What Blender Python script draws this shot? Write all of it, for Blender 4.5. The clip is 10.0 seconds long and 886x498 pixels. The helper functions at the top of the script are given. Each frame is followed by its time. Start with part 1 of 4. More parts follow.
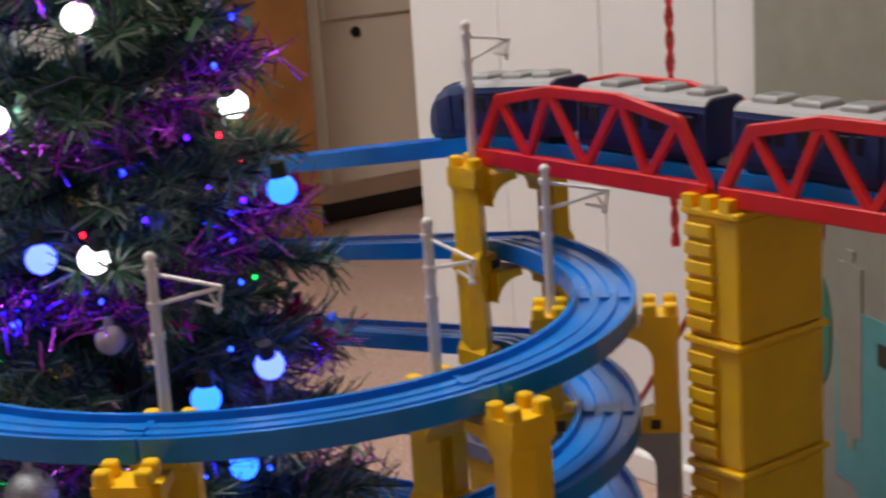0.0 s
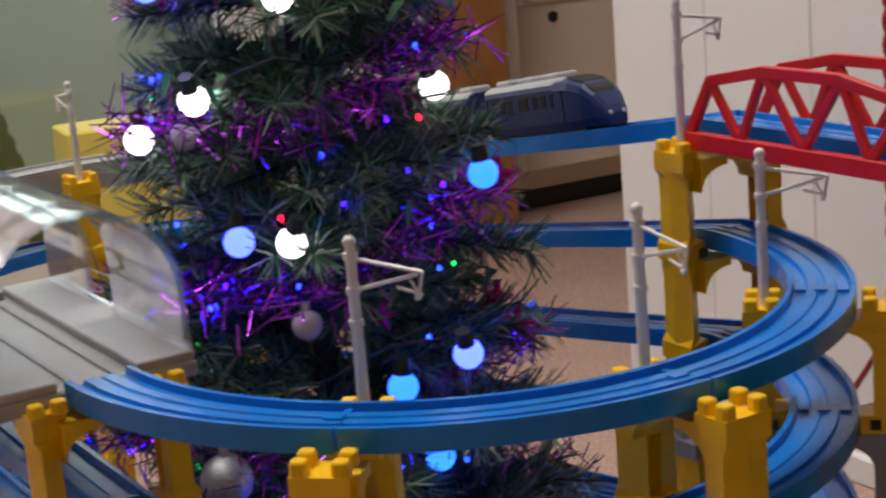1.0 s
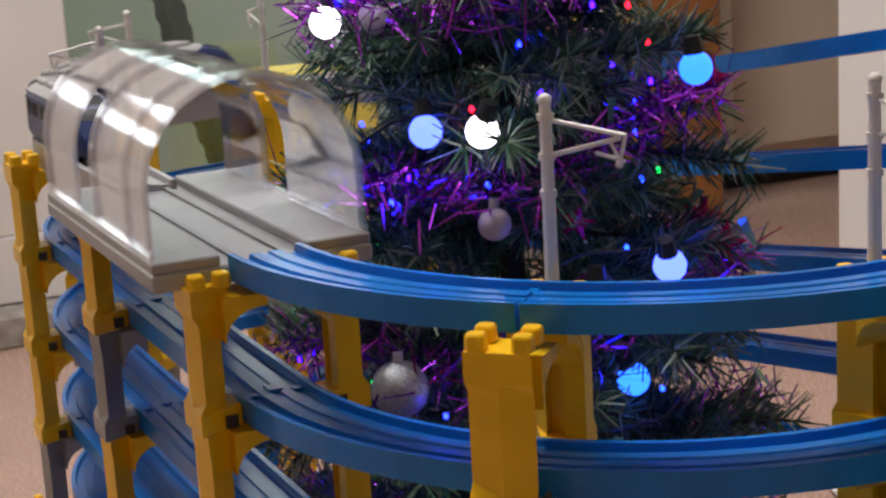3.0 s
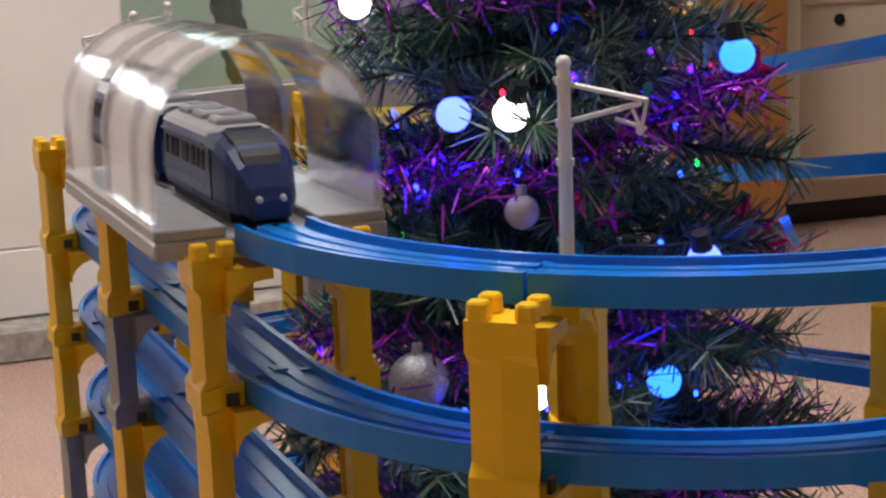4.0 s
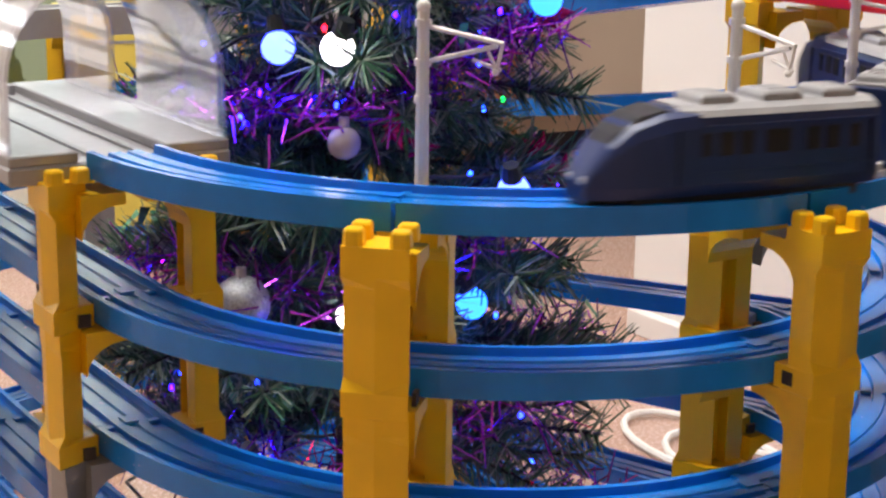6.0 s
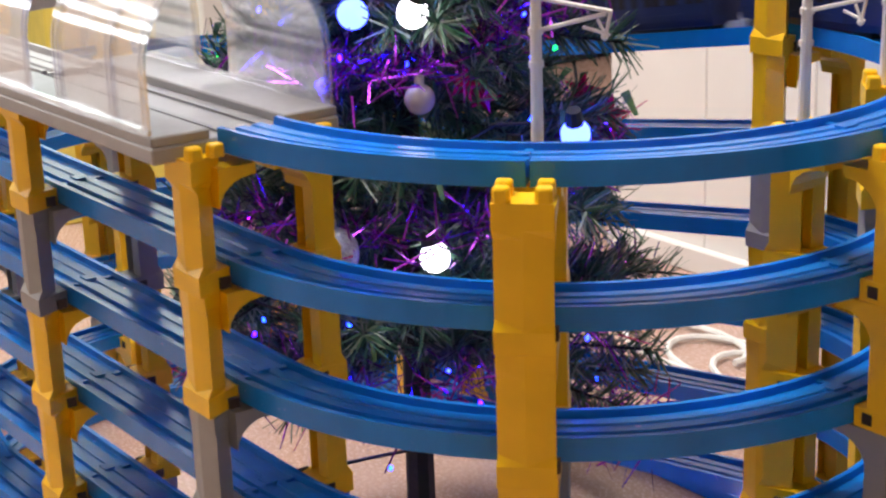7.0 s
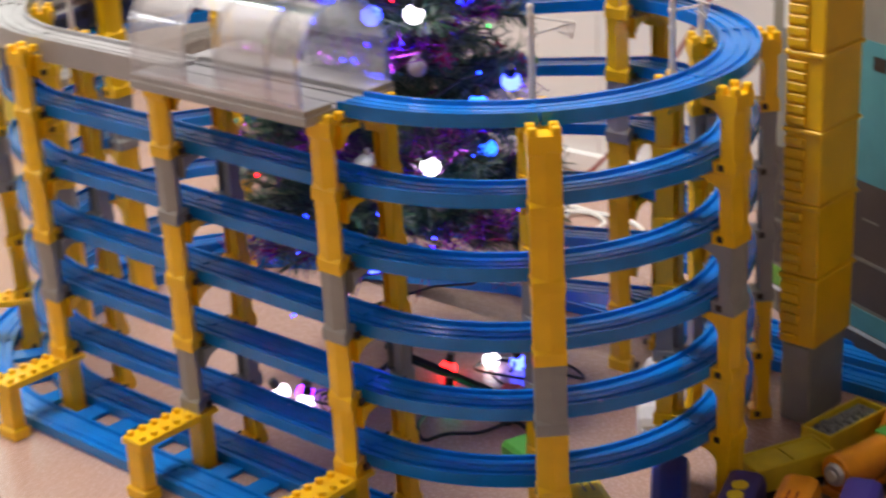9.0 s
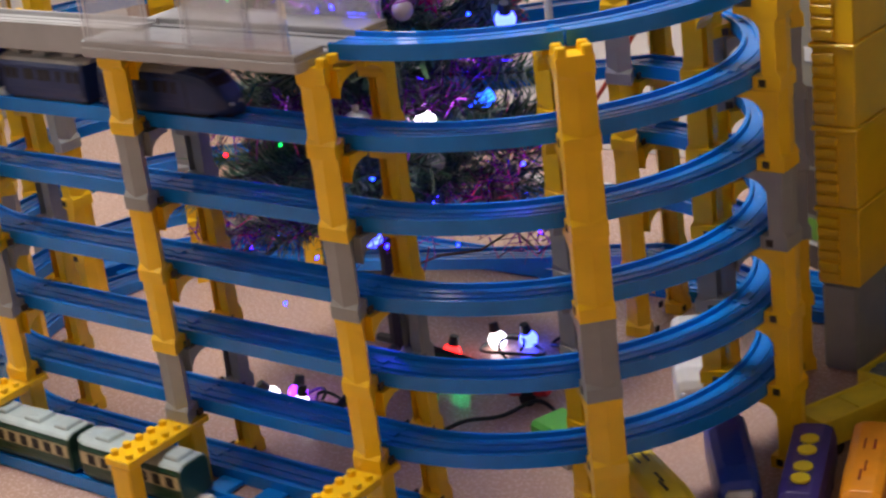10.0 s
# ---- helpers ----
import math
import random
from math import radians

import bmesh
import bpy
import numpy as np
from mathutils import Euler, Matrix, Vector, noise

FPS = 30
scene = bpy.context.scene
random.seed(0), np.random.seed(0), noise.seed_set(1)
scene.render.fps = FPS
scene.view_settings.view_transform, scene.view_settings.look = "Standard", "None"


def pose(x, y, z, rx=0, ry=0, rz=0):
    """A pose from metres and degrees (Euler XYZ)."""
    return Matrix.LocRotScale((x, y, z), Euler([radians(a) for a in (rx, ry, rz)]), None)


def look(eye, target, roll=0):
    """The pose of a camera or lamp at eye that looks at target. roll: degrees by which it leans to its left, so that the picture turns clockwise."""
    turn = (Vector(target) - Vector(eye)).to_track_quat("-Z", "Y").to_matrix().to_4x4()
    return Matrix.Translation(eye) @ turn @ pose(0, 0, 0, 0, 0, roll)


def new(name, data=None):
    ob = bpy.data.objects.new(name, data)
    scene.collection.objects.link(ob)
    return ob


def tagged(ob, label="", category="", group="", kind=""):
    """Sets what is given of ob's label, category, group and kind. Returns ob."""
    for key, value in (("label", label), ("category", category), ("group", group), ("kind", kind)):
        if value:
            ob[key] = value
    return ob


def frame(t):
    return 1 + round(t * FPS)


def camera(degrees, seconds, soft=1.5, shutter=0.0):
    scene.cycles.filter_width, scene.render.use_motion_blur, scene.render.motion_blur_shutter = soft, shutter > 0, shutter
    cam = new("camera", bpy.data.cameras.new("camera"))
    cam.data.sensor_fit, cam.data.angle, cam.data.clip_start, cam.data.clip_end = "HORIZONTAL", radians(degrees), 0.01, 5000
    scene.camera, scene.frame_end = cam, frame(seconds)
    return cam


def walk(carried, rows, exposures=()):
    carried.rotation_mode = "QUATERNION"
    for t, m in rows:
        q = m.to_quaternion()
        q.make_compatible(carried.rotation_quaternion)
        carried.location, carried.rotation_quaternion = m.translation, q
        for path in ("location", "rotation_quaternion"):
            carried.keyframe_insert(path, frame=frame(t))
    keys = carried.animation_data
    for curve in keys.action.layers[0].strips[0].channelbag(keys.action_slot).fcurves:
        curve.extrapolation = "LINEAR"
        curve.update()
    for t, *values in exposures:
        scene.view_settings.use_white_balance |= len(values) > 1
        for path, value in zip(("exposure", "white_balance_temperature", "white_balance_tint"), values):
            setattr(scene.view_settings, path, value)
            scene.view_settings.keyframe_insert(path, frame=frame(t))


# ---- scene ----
cam = camera(30, 10.0, 2.4, 0.4)
PATH = [
    (0, (0.8352, -0.5017, 0.6763), (-0.0823, 0.2184, 0.3940), -3.66),
    (0.5, (0.8067, -0.4932, 0.6658), (-0.1607, 0.1637, 0.3965), -4.27),
    (1, (0.8035, -0.4883, 0.6676), (-0.1931, 0.1181, 0.3867), -4.57),
    (1.5, (0.7857, -0.4847, 0.6701), (-0.2427, 0.0612, 0.3797), -4.42),
    (2, (0.7517, -0.5099, 0.6702), (-0.2641, 0.0349, 0.3365), -3.24),
    (2.2, (0.7478, -0.5084, 0.6614), (-0.2715, 0.0161, 0.3064), -2.93),
    (3.3, (0.7333, -0.4346, 0.5581), (-0.3521, 0.0238, 0.3308), -3.21),
    (3.5, (0.7223, -0.4250, 0.5452), (-0.3718, 0.0166, 0.3262), -2.72),
    (4, (0.7243, -0.4242, 0.5491), (-0.3674, 0.0158, 0.3150), -2.07),
    (4.5, (0.7245, -0.4243, 0.5502), (-0.3566, 0.0358, 0.3064), -1.40),
    (5, (0.7273, -0.4330, 0.5504), (-0.3336, 0.0683, 0.2992), -0.92),
    (5.5, (0.7240, -0.4526, 0.5352), (-0.3166, 0.0954, 0.2969), 1.53),
    (6, (0.7331, -0.5054, 0.5612), (-0.2470, 0.1237, 0.2720), 0.87),
    (6.2, (0.7200, -0.5060, 0.5523), (-0.2708, 0.0957, 0.2418), 0.78),
    (7.3, (0.7377, -0.6589, 0.6100), (-0.1732, 0.0362, 0.2534), -2.40),
    (7.5, (0.7238, -0.6573, 0.5955), (-0.1978, 0.0301, 0.2516), -1.75),
    (8, (0.7757, -0.7638, 0.6404), (-0.1433, -0.0738, 0.2949), -2.98),
    (8.5, (1.0472, -0.8739, 0.7369), (0.1005, -0.2452, 0.3516), -4.83),
    (9, (0.9701, -1.1817, 0.8146), (0.2223, -0.3546, 0.3712), -3.00),
    (9.5, (0.8081, -1.1326, 0.7672), (0.1377, -0.2468, 0.3135), -6.09),
    (10, (0.8049, -1.1381, 0.7025), (0.1067, -0.2606, 0.2754), -6.99),
]
walk(cam, [(t, look(eye, target, roll)) for t, eye, target, roll in PATH],
     exposures=[(0, -0.52), (0.6, -0.66), (2.0, -0.74), (3.3, -0.52), (4.5, -0.2), (5.5, 0.08), (6.2, 0.2), (8.0, 0.17), (8.7, 0.05), (9.5, -0.15), (10, -0.2)])

# ---- world and light ----
world = bpy.data.worlds.new("world")
scene.world = world
world.use_nodes = True
world.node_tree.nodes["Background"].inputs[0].default_value = (0.9, 0.85, 0.8, 1)
world.node_tree.nodes["Background"].inputs[1].default_value = 0.25
lamp_data = bpy.data.lights.new("ceiling_lamp_light", "AREA")
lamp_data.shape, lamp_data.size, lamp_data.size_y = "RECTANGLE", 0.5, 0.9
lamp_data.energy, lamp_data.color = 50, (1.0, 0.965, 0.95)
lamp = new("ceiling_lamp_light", lamp_data)
lamp.matrix_world = look((-0.45, -0.25, 2.27), (-0.45, -0.25, 0))
# Unseen fill lamp, added to brighten the tiled wall behind the door glass
wash_data = bpy.data.lights.new("wash_room_fill", "AREA")
wash_data.shape, wash_data.size, wash_data.size_y = "RECTANGLE", 0.4, 0.8
wash_data.energy, wash_data.color = 16, (0.95, 1.0, 0.96)
wash = new("wash_room_fill", wash_data)
wash.matrix_world = look((-2.08, -0.2, 2.2), (-2.08, -0.2, 0))


# ---- materials ----
def mat(name, color, rough=0.4, metal=0.0, vary=0.12, scale=40.0, bump=0.0, bump_scale=200.0, trans=0.0, coat=0.0, island=0.0):
    m = bpy.data.materials.new(name)
    m.use_nodes = True
    nt = m.node_tree
    b = nt.nodes["Principled BSDF"]
    b.inputs["Roughness"].default_value, b.inputs["Metallic"].default_value = rough, metal
    b.inputs["Transmission Weight"].default_value = trans
    b.inputs["Coat Weight"].default_value = coat
    tc = nt.nodes.new("ShaderNodeTexCoord")
    n1 = nt.nodes.new("ShaderNodeTexNoise")
    n1.inputs["Scale"].default_value, n1.inputs["Detail"].default_value = scale, 6
    nt.links.new(tc.outputs["Object"], n1.inputs["Vector"])
    ramp = nt.nodes.new("ShaderNodeMapRange")
    ramp.inputs[1].default_value, ramp.inputs[2].default_value = 0.3, 0.7
    ramp.inputs[3].default_value, ramp.inputs[4].default_value = 1 - vary, 1 + vary
    nt.links.new(n1.outputs["Fac"], ramp.inputs[0])
    mul = nt.nodes.new("ShaderNodeVectorMath")
    mul.operation = "SCALE"
    mul.inputs[0].default_value = color
    fac = ramp.outputs[0]
    if island:
        g = nt.nodes.new("ShaderNodeNewGeometry")
        r2 = nt.nodes.new("ShaderNodeMapRange")
        r2.inputs[3].default_value, r2.inputs[4].default_value = 1 - island, 1 + island
        nt.links.new(g.outputs["Random Per Island"], r2.inputs[0])
        mm = nt.nodes.new("ShaderNodeMath")
        mm.operation = "MULTIPLY"
        nt.links.new(fac, mm.inputs[0]), nt.links.new(r2.outputs[0], mm.inputs[1])
        fac = mm.outputs[0]
    nt.links.new(fac, mul.inputs["Scale"])
    nt.links.new(mul.outputs[0], b.inputs["Base Color"])
    n2 = nt.nodes.new("ShaderNodeTexNoise")
    n2.inputs["Scale"].default_value, n2.inputs["Detail"].default_value = bump_scale, 4
    nt.links.new(tc.outputs["Object"], n2.inputs["Vector"])
    rr = nt.nodes.new("ShaderNodeMapRange")
    rr.inputs[3].default_value, rr.inputs[4].default_value = rough * 0.75, min(1, rough * 1.3)
    nt.links.new(n2.outputs["Fac"], rr.inputs[0])
    nt.links.new(rr.outputs[0], b.inputs["Roughness"])
    if bump:
        bp = nt.nodes.new("ShaderNodeBump")
        bp.inputs["Strength"].default_value, bp.inputs["Distance"].default_value = bump, 0.001
        nt.links.new(n2.outputs["Fac"], bp.inputs["Height"])
        nt.links.new(bp.outputs[0], b.inputs["Normal"])
    return m


def glow(name, color, strength):
    m = bpy.data.materials.new(name)
    m.use_nodes = True
    b = m.node_tree.nodes["Principled BSDF"]
    b.inputs["Base Color"].default_value = (*color, 1)
    b.inputs["Emission Color"].default_value = (*color, 1)
    b.inputs["Emission Strength"].default_value = strength
    return m


def clear(name, tint, gloss, rough):
    m = bpy.data.materials.new(name)
    m.use_nodes = True
    nt = m.node_tree
    out = nt.nodes["Material Output"]
    nt.nodes.remove(nt.nodes["Principled BSDF"])
    tr, gl, mix, lw, mr = (nt.nodes.new("ShaderNode" + k) for k in ("BsdfTransparent", "BsdfGlossy", "MixShader", "LayerWeight", "MapRange"))
    tr.inputs[0].default_value = (*tint, 1)
    gl.inputs[0].default_value, gl.inputs["Roughness"].default_value = (1, 1, 1, 1), rough
    lw.inputs[0].default_value = 0.35
    mr.inputs[3].default_value, mr.inputs[4].default_value = gloss, 0.85
    nt.links.new(lw.outputs["Facing"], mr.inputs[0])
    nt.links.new(mr.outputs[0], mix.inputs[0])
    nt.links.new(tr.outputs[0], mix.inputs[1]), nt.links.new(gl.outputs[0], mix.inputs[2])
    nt.links.new(mix.outputs[0], out.inputs[0])
    return m


BLUE = mat("blue_plastic", (0.003, 0.200, 0.66), 0.24, vary=0.14, scale=25, bump=0.08, bump_scale=90)
YELLOW = mat("yellow_plastic", (0.96, 0.57, 0.005), 0.33, vary=0.07, scale=30, bump=0.08, bump_scale=120)
GREY = mat("grey_plastic", (0.30, 0.30, 0.29), 0.4, vary=0.08, bump=0.06)
LGREY = mat("light_grey_plastic", (0.37, 0.365, 0.36), 0.38, vary=0.07, bump=0.06)
WHITE = mat("white_plastic", (0.78, 0.76, 0.72), 0.4, vary=0.05)
RED = mat("red_plastic", (0.66, 0.014, 0.012), 0.35, vary=0.08)
# Near-black brown: the shade inside pier holes, and the printed benches
DARK = mat("hole_shade_and_print_brown", (0.035, 0.02, 0.01), 0.7)
BLACK = mat("black_plastic", (0.012, 0.012, 0.014), 0.45)
NAVY = mat("navy_metallic_paint", (0.009, 0.026, 0.115), 0.36, vary=0.12, scale=60)
ROOF = mat("roof_grey_paint", (0.36, 0.36, 0.36), 0.4, vary=0.08)
GLASS_DARK = mat("dark_window", (0.003, 0.003, 0.005), 0.55, vary=0.02)
SILVER = mat("silver_paint", (0.6, 0.6, 0.62), 0.3, metal=0.6)
FLOOR = mat("pinkish_vinyl_floor", (0.47, 0.31, 0.25), 0.26, vary=0.06, scale=5, bump=0.05, bump_scale=300)
WALLW = mat("white_wall_paint", (0.76, 0.73, 0.7), 0.6, vary=0.04, scale=4, bump=0.06, bump_scale=150)
WALLP = mat("cream_wall_paper", (0.66, 0.58, 0.5), 0.7, vary=0.05, scale=6, bump=0.1, bump_scale=250)
BEIGE = mat("beige_enamel", (0.70, 0.58, 0.45), 0.38, vary=0.05, scale=6)
WOOD = mat("varnished_wood", (0.36, 0.15, 0.045), 0.4, vary=0.2, scale=12, bump=0.1)
STONE = mat("grey_stone_sill", (0.33, 0.30, 0.27), 0.7, vary=0.35, scale=60, bump=0.5, bump_scale=120)
TILE = mat("pale_green_tile", (0.46, 0.5, 0.44), 0.35, vary=0.06, scale=5)
NEEDLE = mat("artificial_needles", (0.030, 0.11, 0.055), 0.4, vary=0.25, scale=30, island=0.6)
TIP = mat("frosted_needles", (0.20, 0.27, 0.19), 0.5, vary=0.3, scale=60, island=0.3)
BARK = mat("dark_trunk", (0.018, 0.016, 0.014), 0.7)
TINSEL = mat("purple_tinsel", (0.42, 0.05, 0.66), 0.16, metal=0.85, vary=0.4, scale=80, island=0.7)
FOIL = mat("iridescent_foil", (0.25, 0.65, 0.42), 0.15, metal=0.7, vary=0.4, island=0.4)
PINK = mat("pink_glitter", (0.62, 0.015, 0.16), 0.25, metal=0.4, vary=0.3, scale=500, bump=0.5, bump_scale=900)
GLITTER = mat("silver_glitter", (0.42, 0.44, 0.44), 0.3, metal=0.6, vary=0.4, scale=700, bump=0.8, bump_scale=900)
MILK = mat("milky_bulb", (0.55, 0.5, 0.55), 0.2, vary=0.03)
WIRE = mat("dark_green_wire", (0.008, 0.014, 0.012), 0.45)
GREEN = mat("green_toy_plastic", (0.10, 0.42, 0.05), 0.4)
DGREEN = mat("dark_green_car_paint", (0.012, 0.06, 0.035), 0.32)
CREAM = mat("cream_car_paint", (0.55, 0.48, 0.27), 0.35)
PALE = mat("pale_grey_roof", (0.42, 0.5, 0.5), 0.4)
ORANGE = mat("orange_toy_plastic", (0.82, 0.3, 0.01), 0.35)
LEMON = mat("lemon_toy_plastic", (0.85, 0.66, 0.03), 0.38)
PURPLE = mat("purple_toy_plastic", (0.05, 0.03, 0.22), 0.35)
COBALT = mat("cobalt_toy_plastic", (0.012, 0.035, 0.3), 0.3)
GRAVEL = mat("grey_gravel_load", (0.25, 0.26, 0.25), 0.8, vary=0.4, scale=300, bump=1.0, bump_scale=350)
ASPHALT = mat("printed_road", (0.085, 0.06, 0.045), 0.5, vary=0.06)
TEAL = mat("printed_teal", (0.09, 0.29, 0.30), 0.5, vary=0.08)
SAND = mat("printed_paving", (0.26, 0.24, 0.19), 0.5, vary=0.08)
GRASS = mat("printed_grass", (0.16, 0.36, 0.035), 0.5)
PRED = mat("printed_red", (0.28, 0.02, 0.015), 0.5)
PTREE = mat("printed_tree_green", (0.03, 0.16, 0.10), 0.5)
HOSE = mat("ribbed_black_hose", (0.02, 0.03, 0.028), 0.5)
CARD = mat("yellow_card", (0.68, 0.55, 0.10), 0.5, vary=0.05)
CLEAR = clear("clear_polystyrene", (0.95, 0.95, 0.97), 0.16, 0.085)
PANE = clear("door_glass", (0.85, 0.92, 0.88), 0.06, 0.11)


# ---- mesh helpers ----
def box(bm, x0, x1, y0, y1, z0, z1, m=None):
    r = bmesh.ops.create_cube(bm, size=1)
    t = Matrix.Translation(((x0 + x1) / 2, (y0 + y1) / 2, (z0 + z1) / 2)) @ Matrix.Diagonal((x1 - x0, y1 - y0, z1 - z0, 1))
    bmesh.ops.transform(bm, matrix=m @ t if m else t, verts=r["verts"])
    return r["verts"]


def cyl(bm, a, b, r, r2=None, n=10):
    a, b = Vector(a), Vector(b)
    d = b - a
    m = Matrix.Translation((a + b) / 2) @ d.to_track_quat("Z", "Y").to_matrix().to_4x4()
    bmesh.ops.create_cone(bm, cap_ends=True, segments=n, radius1=r, radius2=r if r2 is None else r2, depth=d.length, matrix=m)


def ball(bm, c, r, u=14, v=9, sc=(1, 1, 1)):
    bmesh.ops.create_uvsphere(bm, u_segments=u, v_segments=v, radius=r, matrix=Matrix.Translation(c) @ Matrix.Diagonal((*sc, 1)))


def loft(bm, sections, closed=True, caps=True):
    rings = [[bm.verts.new(p) for p in s] for s in sections]
    n = len(rings[0])
    for a, b in zip(rings, rings[1:]):
        for i in range(n if closed else n - 1):
            j = (i + 1) % n
            bm.faces.new((a[i], a[j], b[j], b[i]))
    if caps and closed:
        bm.faces.new(rings[0][::-1])
        bm.faces.new(rings[-1])
    return rings


def mesh_of(bm, name, material, smooth=False, bevel=0.0):
    if bevel:
        bmesh.ops.bevel(bm, geom=list(bm.edges), offset=bevel, segments=1, affect="EDGES", clamp_overlap=True)
    bmesh.ops.recalc_face_normals(bm, faces=bm.faces)
    if smooth:
        for e in bm.edges:
            e.smooth = e.calc_face_angle(0.0) < 0.6
    me = bpy.data.meshes.new(name)
    bm.to_mesh(me)
    bm.free()
    me.materials.append(material)
    for p in me.polygons:
        p.use_smooth = smooth
    return me


def part(name, bm, material, parent, label="", smooth=False, bevel=0.0):
    me = bm if isinstance(bm, bpy.types.Mesh) else mesh_of(bm, name, material, smooth, bevel)
    ob = new(name, me)
    ob.parent = parent
    return tagged(ob, label)


def thing(name, label, category, group="", kind="", m=None, bm=None, material=None, smooth=False, bevel=0.0):
    data = mesh_of(bm, name, material, smooth, bevel) if bm else None
    ob = new(name, data)
    if m is not None:
        ob.matrix_world = m
    return tagged(ob, label, category, group, kind)


def BM():
    return bmesh.new()


# ---- room shell ----
def shell():
    b = BM()
    box(b, -3.6, 2.4, -2.6, 2.6, -0.05, 0)
    thing("floor", "pinkish brown glossy vinyl floor", "floor", kind="structure", bm=b, material=FLOOR)
    b = BM()
    box(b, -3.6, 2.4, -2.6, 2.6, 2.4, 2.45)
    thing("ceiling", "plain white painted ceiling", "ceiling", kind="structure", bm=b, material=WALLW)
    for n, e in (("wall_south", (-3.6, 2.4, -2.7, -2.6)), ("wall_north", (-3.6, 2.4, 2.6, 2.7)), ("wall_east", (2.4, 2.5, -2.6, 2.6))):
        b = BM()
        box(b, *e, 0, 2.4)
        thing(n, "plain cream papered room wall", "wall", kind="structure", bm=b, material=WALLP)
    # west wall with the sliding door's opening
    w = thing("wall_west", "white painted wall around a sliding glass door", "wall", kind="structure")
    for e in ((-2.6, -1.3, 0, 2.4), (-1.3, -0.34, 0, 0.60), (-1.3, -0.34, 1.20, 2.4), (-0.34, -0.24, 0, 2.4), (0.68, 0.895, 0, 2.4), (-0.24, 0.68, 2.0, 2.4)):
        b = BM()
        box(b, -1.60, -1.48, e[0], e[1], e[2], e[3])
        part("wall_section", b, WALLW, w)
    # Made-up glowing panes out of view, spaced to reflect as streaks in the hood
    w = thing("added_window_2", "unseen glowing panes added to reflect as streaks in the hood", "window", kind="structure")
    frosted = glow("streak_pane_glow", (0.95, 0.97, 1.0), 3.6)
    for z0, z1 in ((0.65, 0.75), (0.86, 0.94), (1.04, 1.13)):
        b = BM()
        box(b, -1.55, -1.545, -1.26, -0.38, z0, z1)
        part("pane", b, frosted, w)
    for e in ((-1.3, -0.34, 0.60, 0.65), (-1.3, -0.34, 0.75, 0.86), (-1.3, -0.34, 0.94, 1.04), (-1.3, -0.34, 1.13, 1.20), (-1.3, -1.26, 0.65, 1.13), (-0.38, -0.34, 0.65, 1.13)):
        b = BM()
        box(b, -1.56, -1.50, *e)
        part("added_window_frame", b, WALLW, w)
    b = BM()
    box(b, -1.58, -1.43, -2.6, 0.895, 0, 0.045)
    thing("door_sill", "weathered grey stone sill below the sliding door", "sill", kind="structure", bm=b, material=STONE, bevel=0.004)
    d = thing("door_1", "white framed sliding door with a greenish glass pane", "door", kind="structure")
    for nm, e in (("bottom_rail", (-1.54, -1.49, -0.24, 0.68, 0.047, 0.14)), ("stile", (-1.54, -1.49, -0.24, 0.02, 0.14, 2.0)), ("stile", (-1.54, -1.49, 0.56, 0.68, 0.14, 2.0))):
        b = BM()
        box(b, *e)
        part(nm, b, WALLW, d, bevel=0.003)
    b = BM()
    box(b, -1.52, -1.515, 0.02, 0.56, 0.14, 2.0)
    p = part("pane", b, PANE, d)
    p.visible_shadow = False
    b = BM()
    box(b, -2.4, -2.35, -2.6, 1.1, -0.01, 2.4)
    thing("backdrop", "pale green tiled wash room wall behind glass", "wall", kind="structure", bm=b, material=TILE)
    # Assumed window out of view, added to put glints on rails and hood
    w = thing("added_window_1", "assumed glowing window, unseen, added for glints on rails and hood", "window", kind="structure")
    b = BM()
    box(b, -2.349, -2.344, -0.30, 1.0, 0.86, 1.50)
    part("pane", b, glow("added_window_glow", (0.92, 0.96, 1.0), 4.0), w)
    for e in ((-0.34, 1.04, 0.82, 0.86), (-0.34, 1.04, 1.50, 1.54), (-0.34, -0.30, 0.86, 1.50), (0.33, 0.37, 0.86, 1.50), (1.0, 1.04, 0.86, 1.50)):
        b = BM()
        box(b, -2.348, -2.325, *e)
        part("added_window_frame", b, WALLW, w)
    # white partition behind the track tower
    pr = thing("wall_partition", "white panelled partition wall with vertical grooves", "wall", kind="structure")
    for i in range(10):
        b = BM()
        box(b, -0.73 + i * 0.16, -0.5705 + i * 0.16, 0.70, 0.76, 0, 2.4)
        part("panel", b, WALLW, pr, bevel=0.0015)
    b = BM()
    box(b, -0.725, 0.865, 0.688, 0.70, 0, 0.03)
    thing("baseboard", "white low skirting along the partition", "skirting", kind="structure", bm=b, material=WALLW, bevel=0.002)


shell()


def ceiling_lamp():
    t = thing("ceiling_lamp", "white framed rectangular ceiling lamp, lit", "lamp", m=pose(-0.45, -0.25, 2.36))
    b = BM()
    for e in ((-0.27, -0.25), (0.25, 0.27)):
        box(b, *e, -0.47, 0.47, -0.07, 0.04)
    for e in ((-0.47, -0.45), (0.45, 0.47)):
        box(b, -0.25, 0.25, *e, -0.07, 0.04)
    part("frame", b, WALLW, t)
    b = BM()
    box(b, -0.25, 0.25, -0.45, 0.45, 0.0, 0.03)
    part("diffuser", b, glow("lit_diffuser", (1.0, 0.9, 0.8), 3.0), t)


ceiling_lamp()

# ---- track plan ----
R, CURVE, PITCH, TOP = 0.216, 0.216 * math.pi, 0.0665, 0.404
LAP = 2 * CURVE + 0.864
D_BR, D_MAT = Vector((0.9998, -0.02, 0)), Vector((0.925, -0.38, 0))


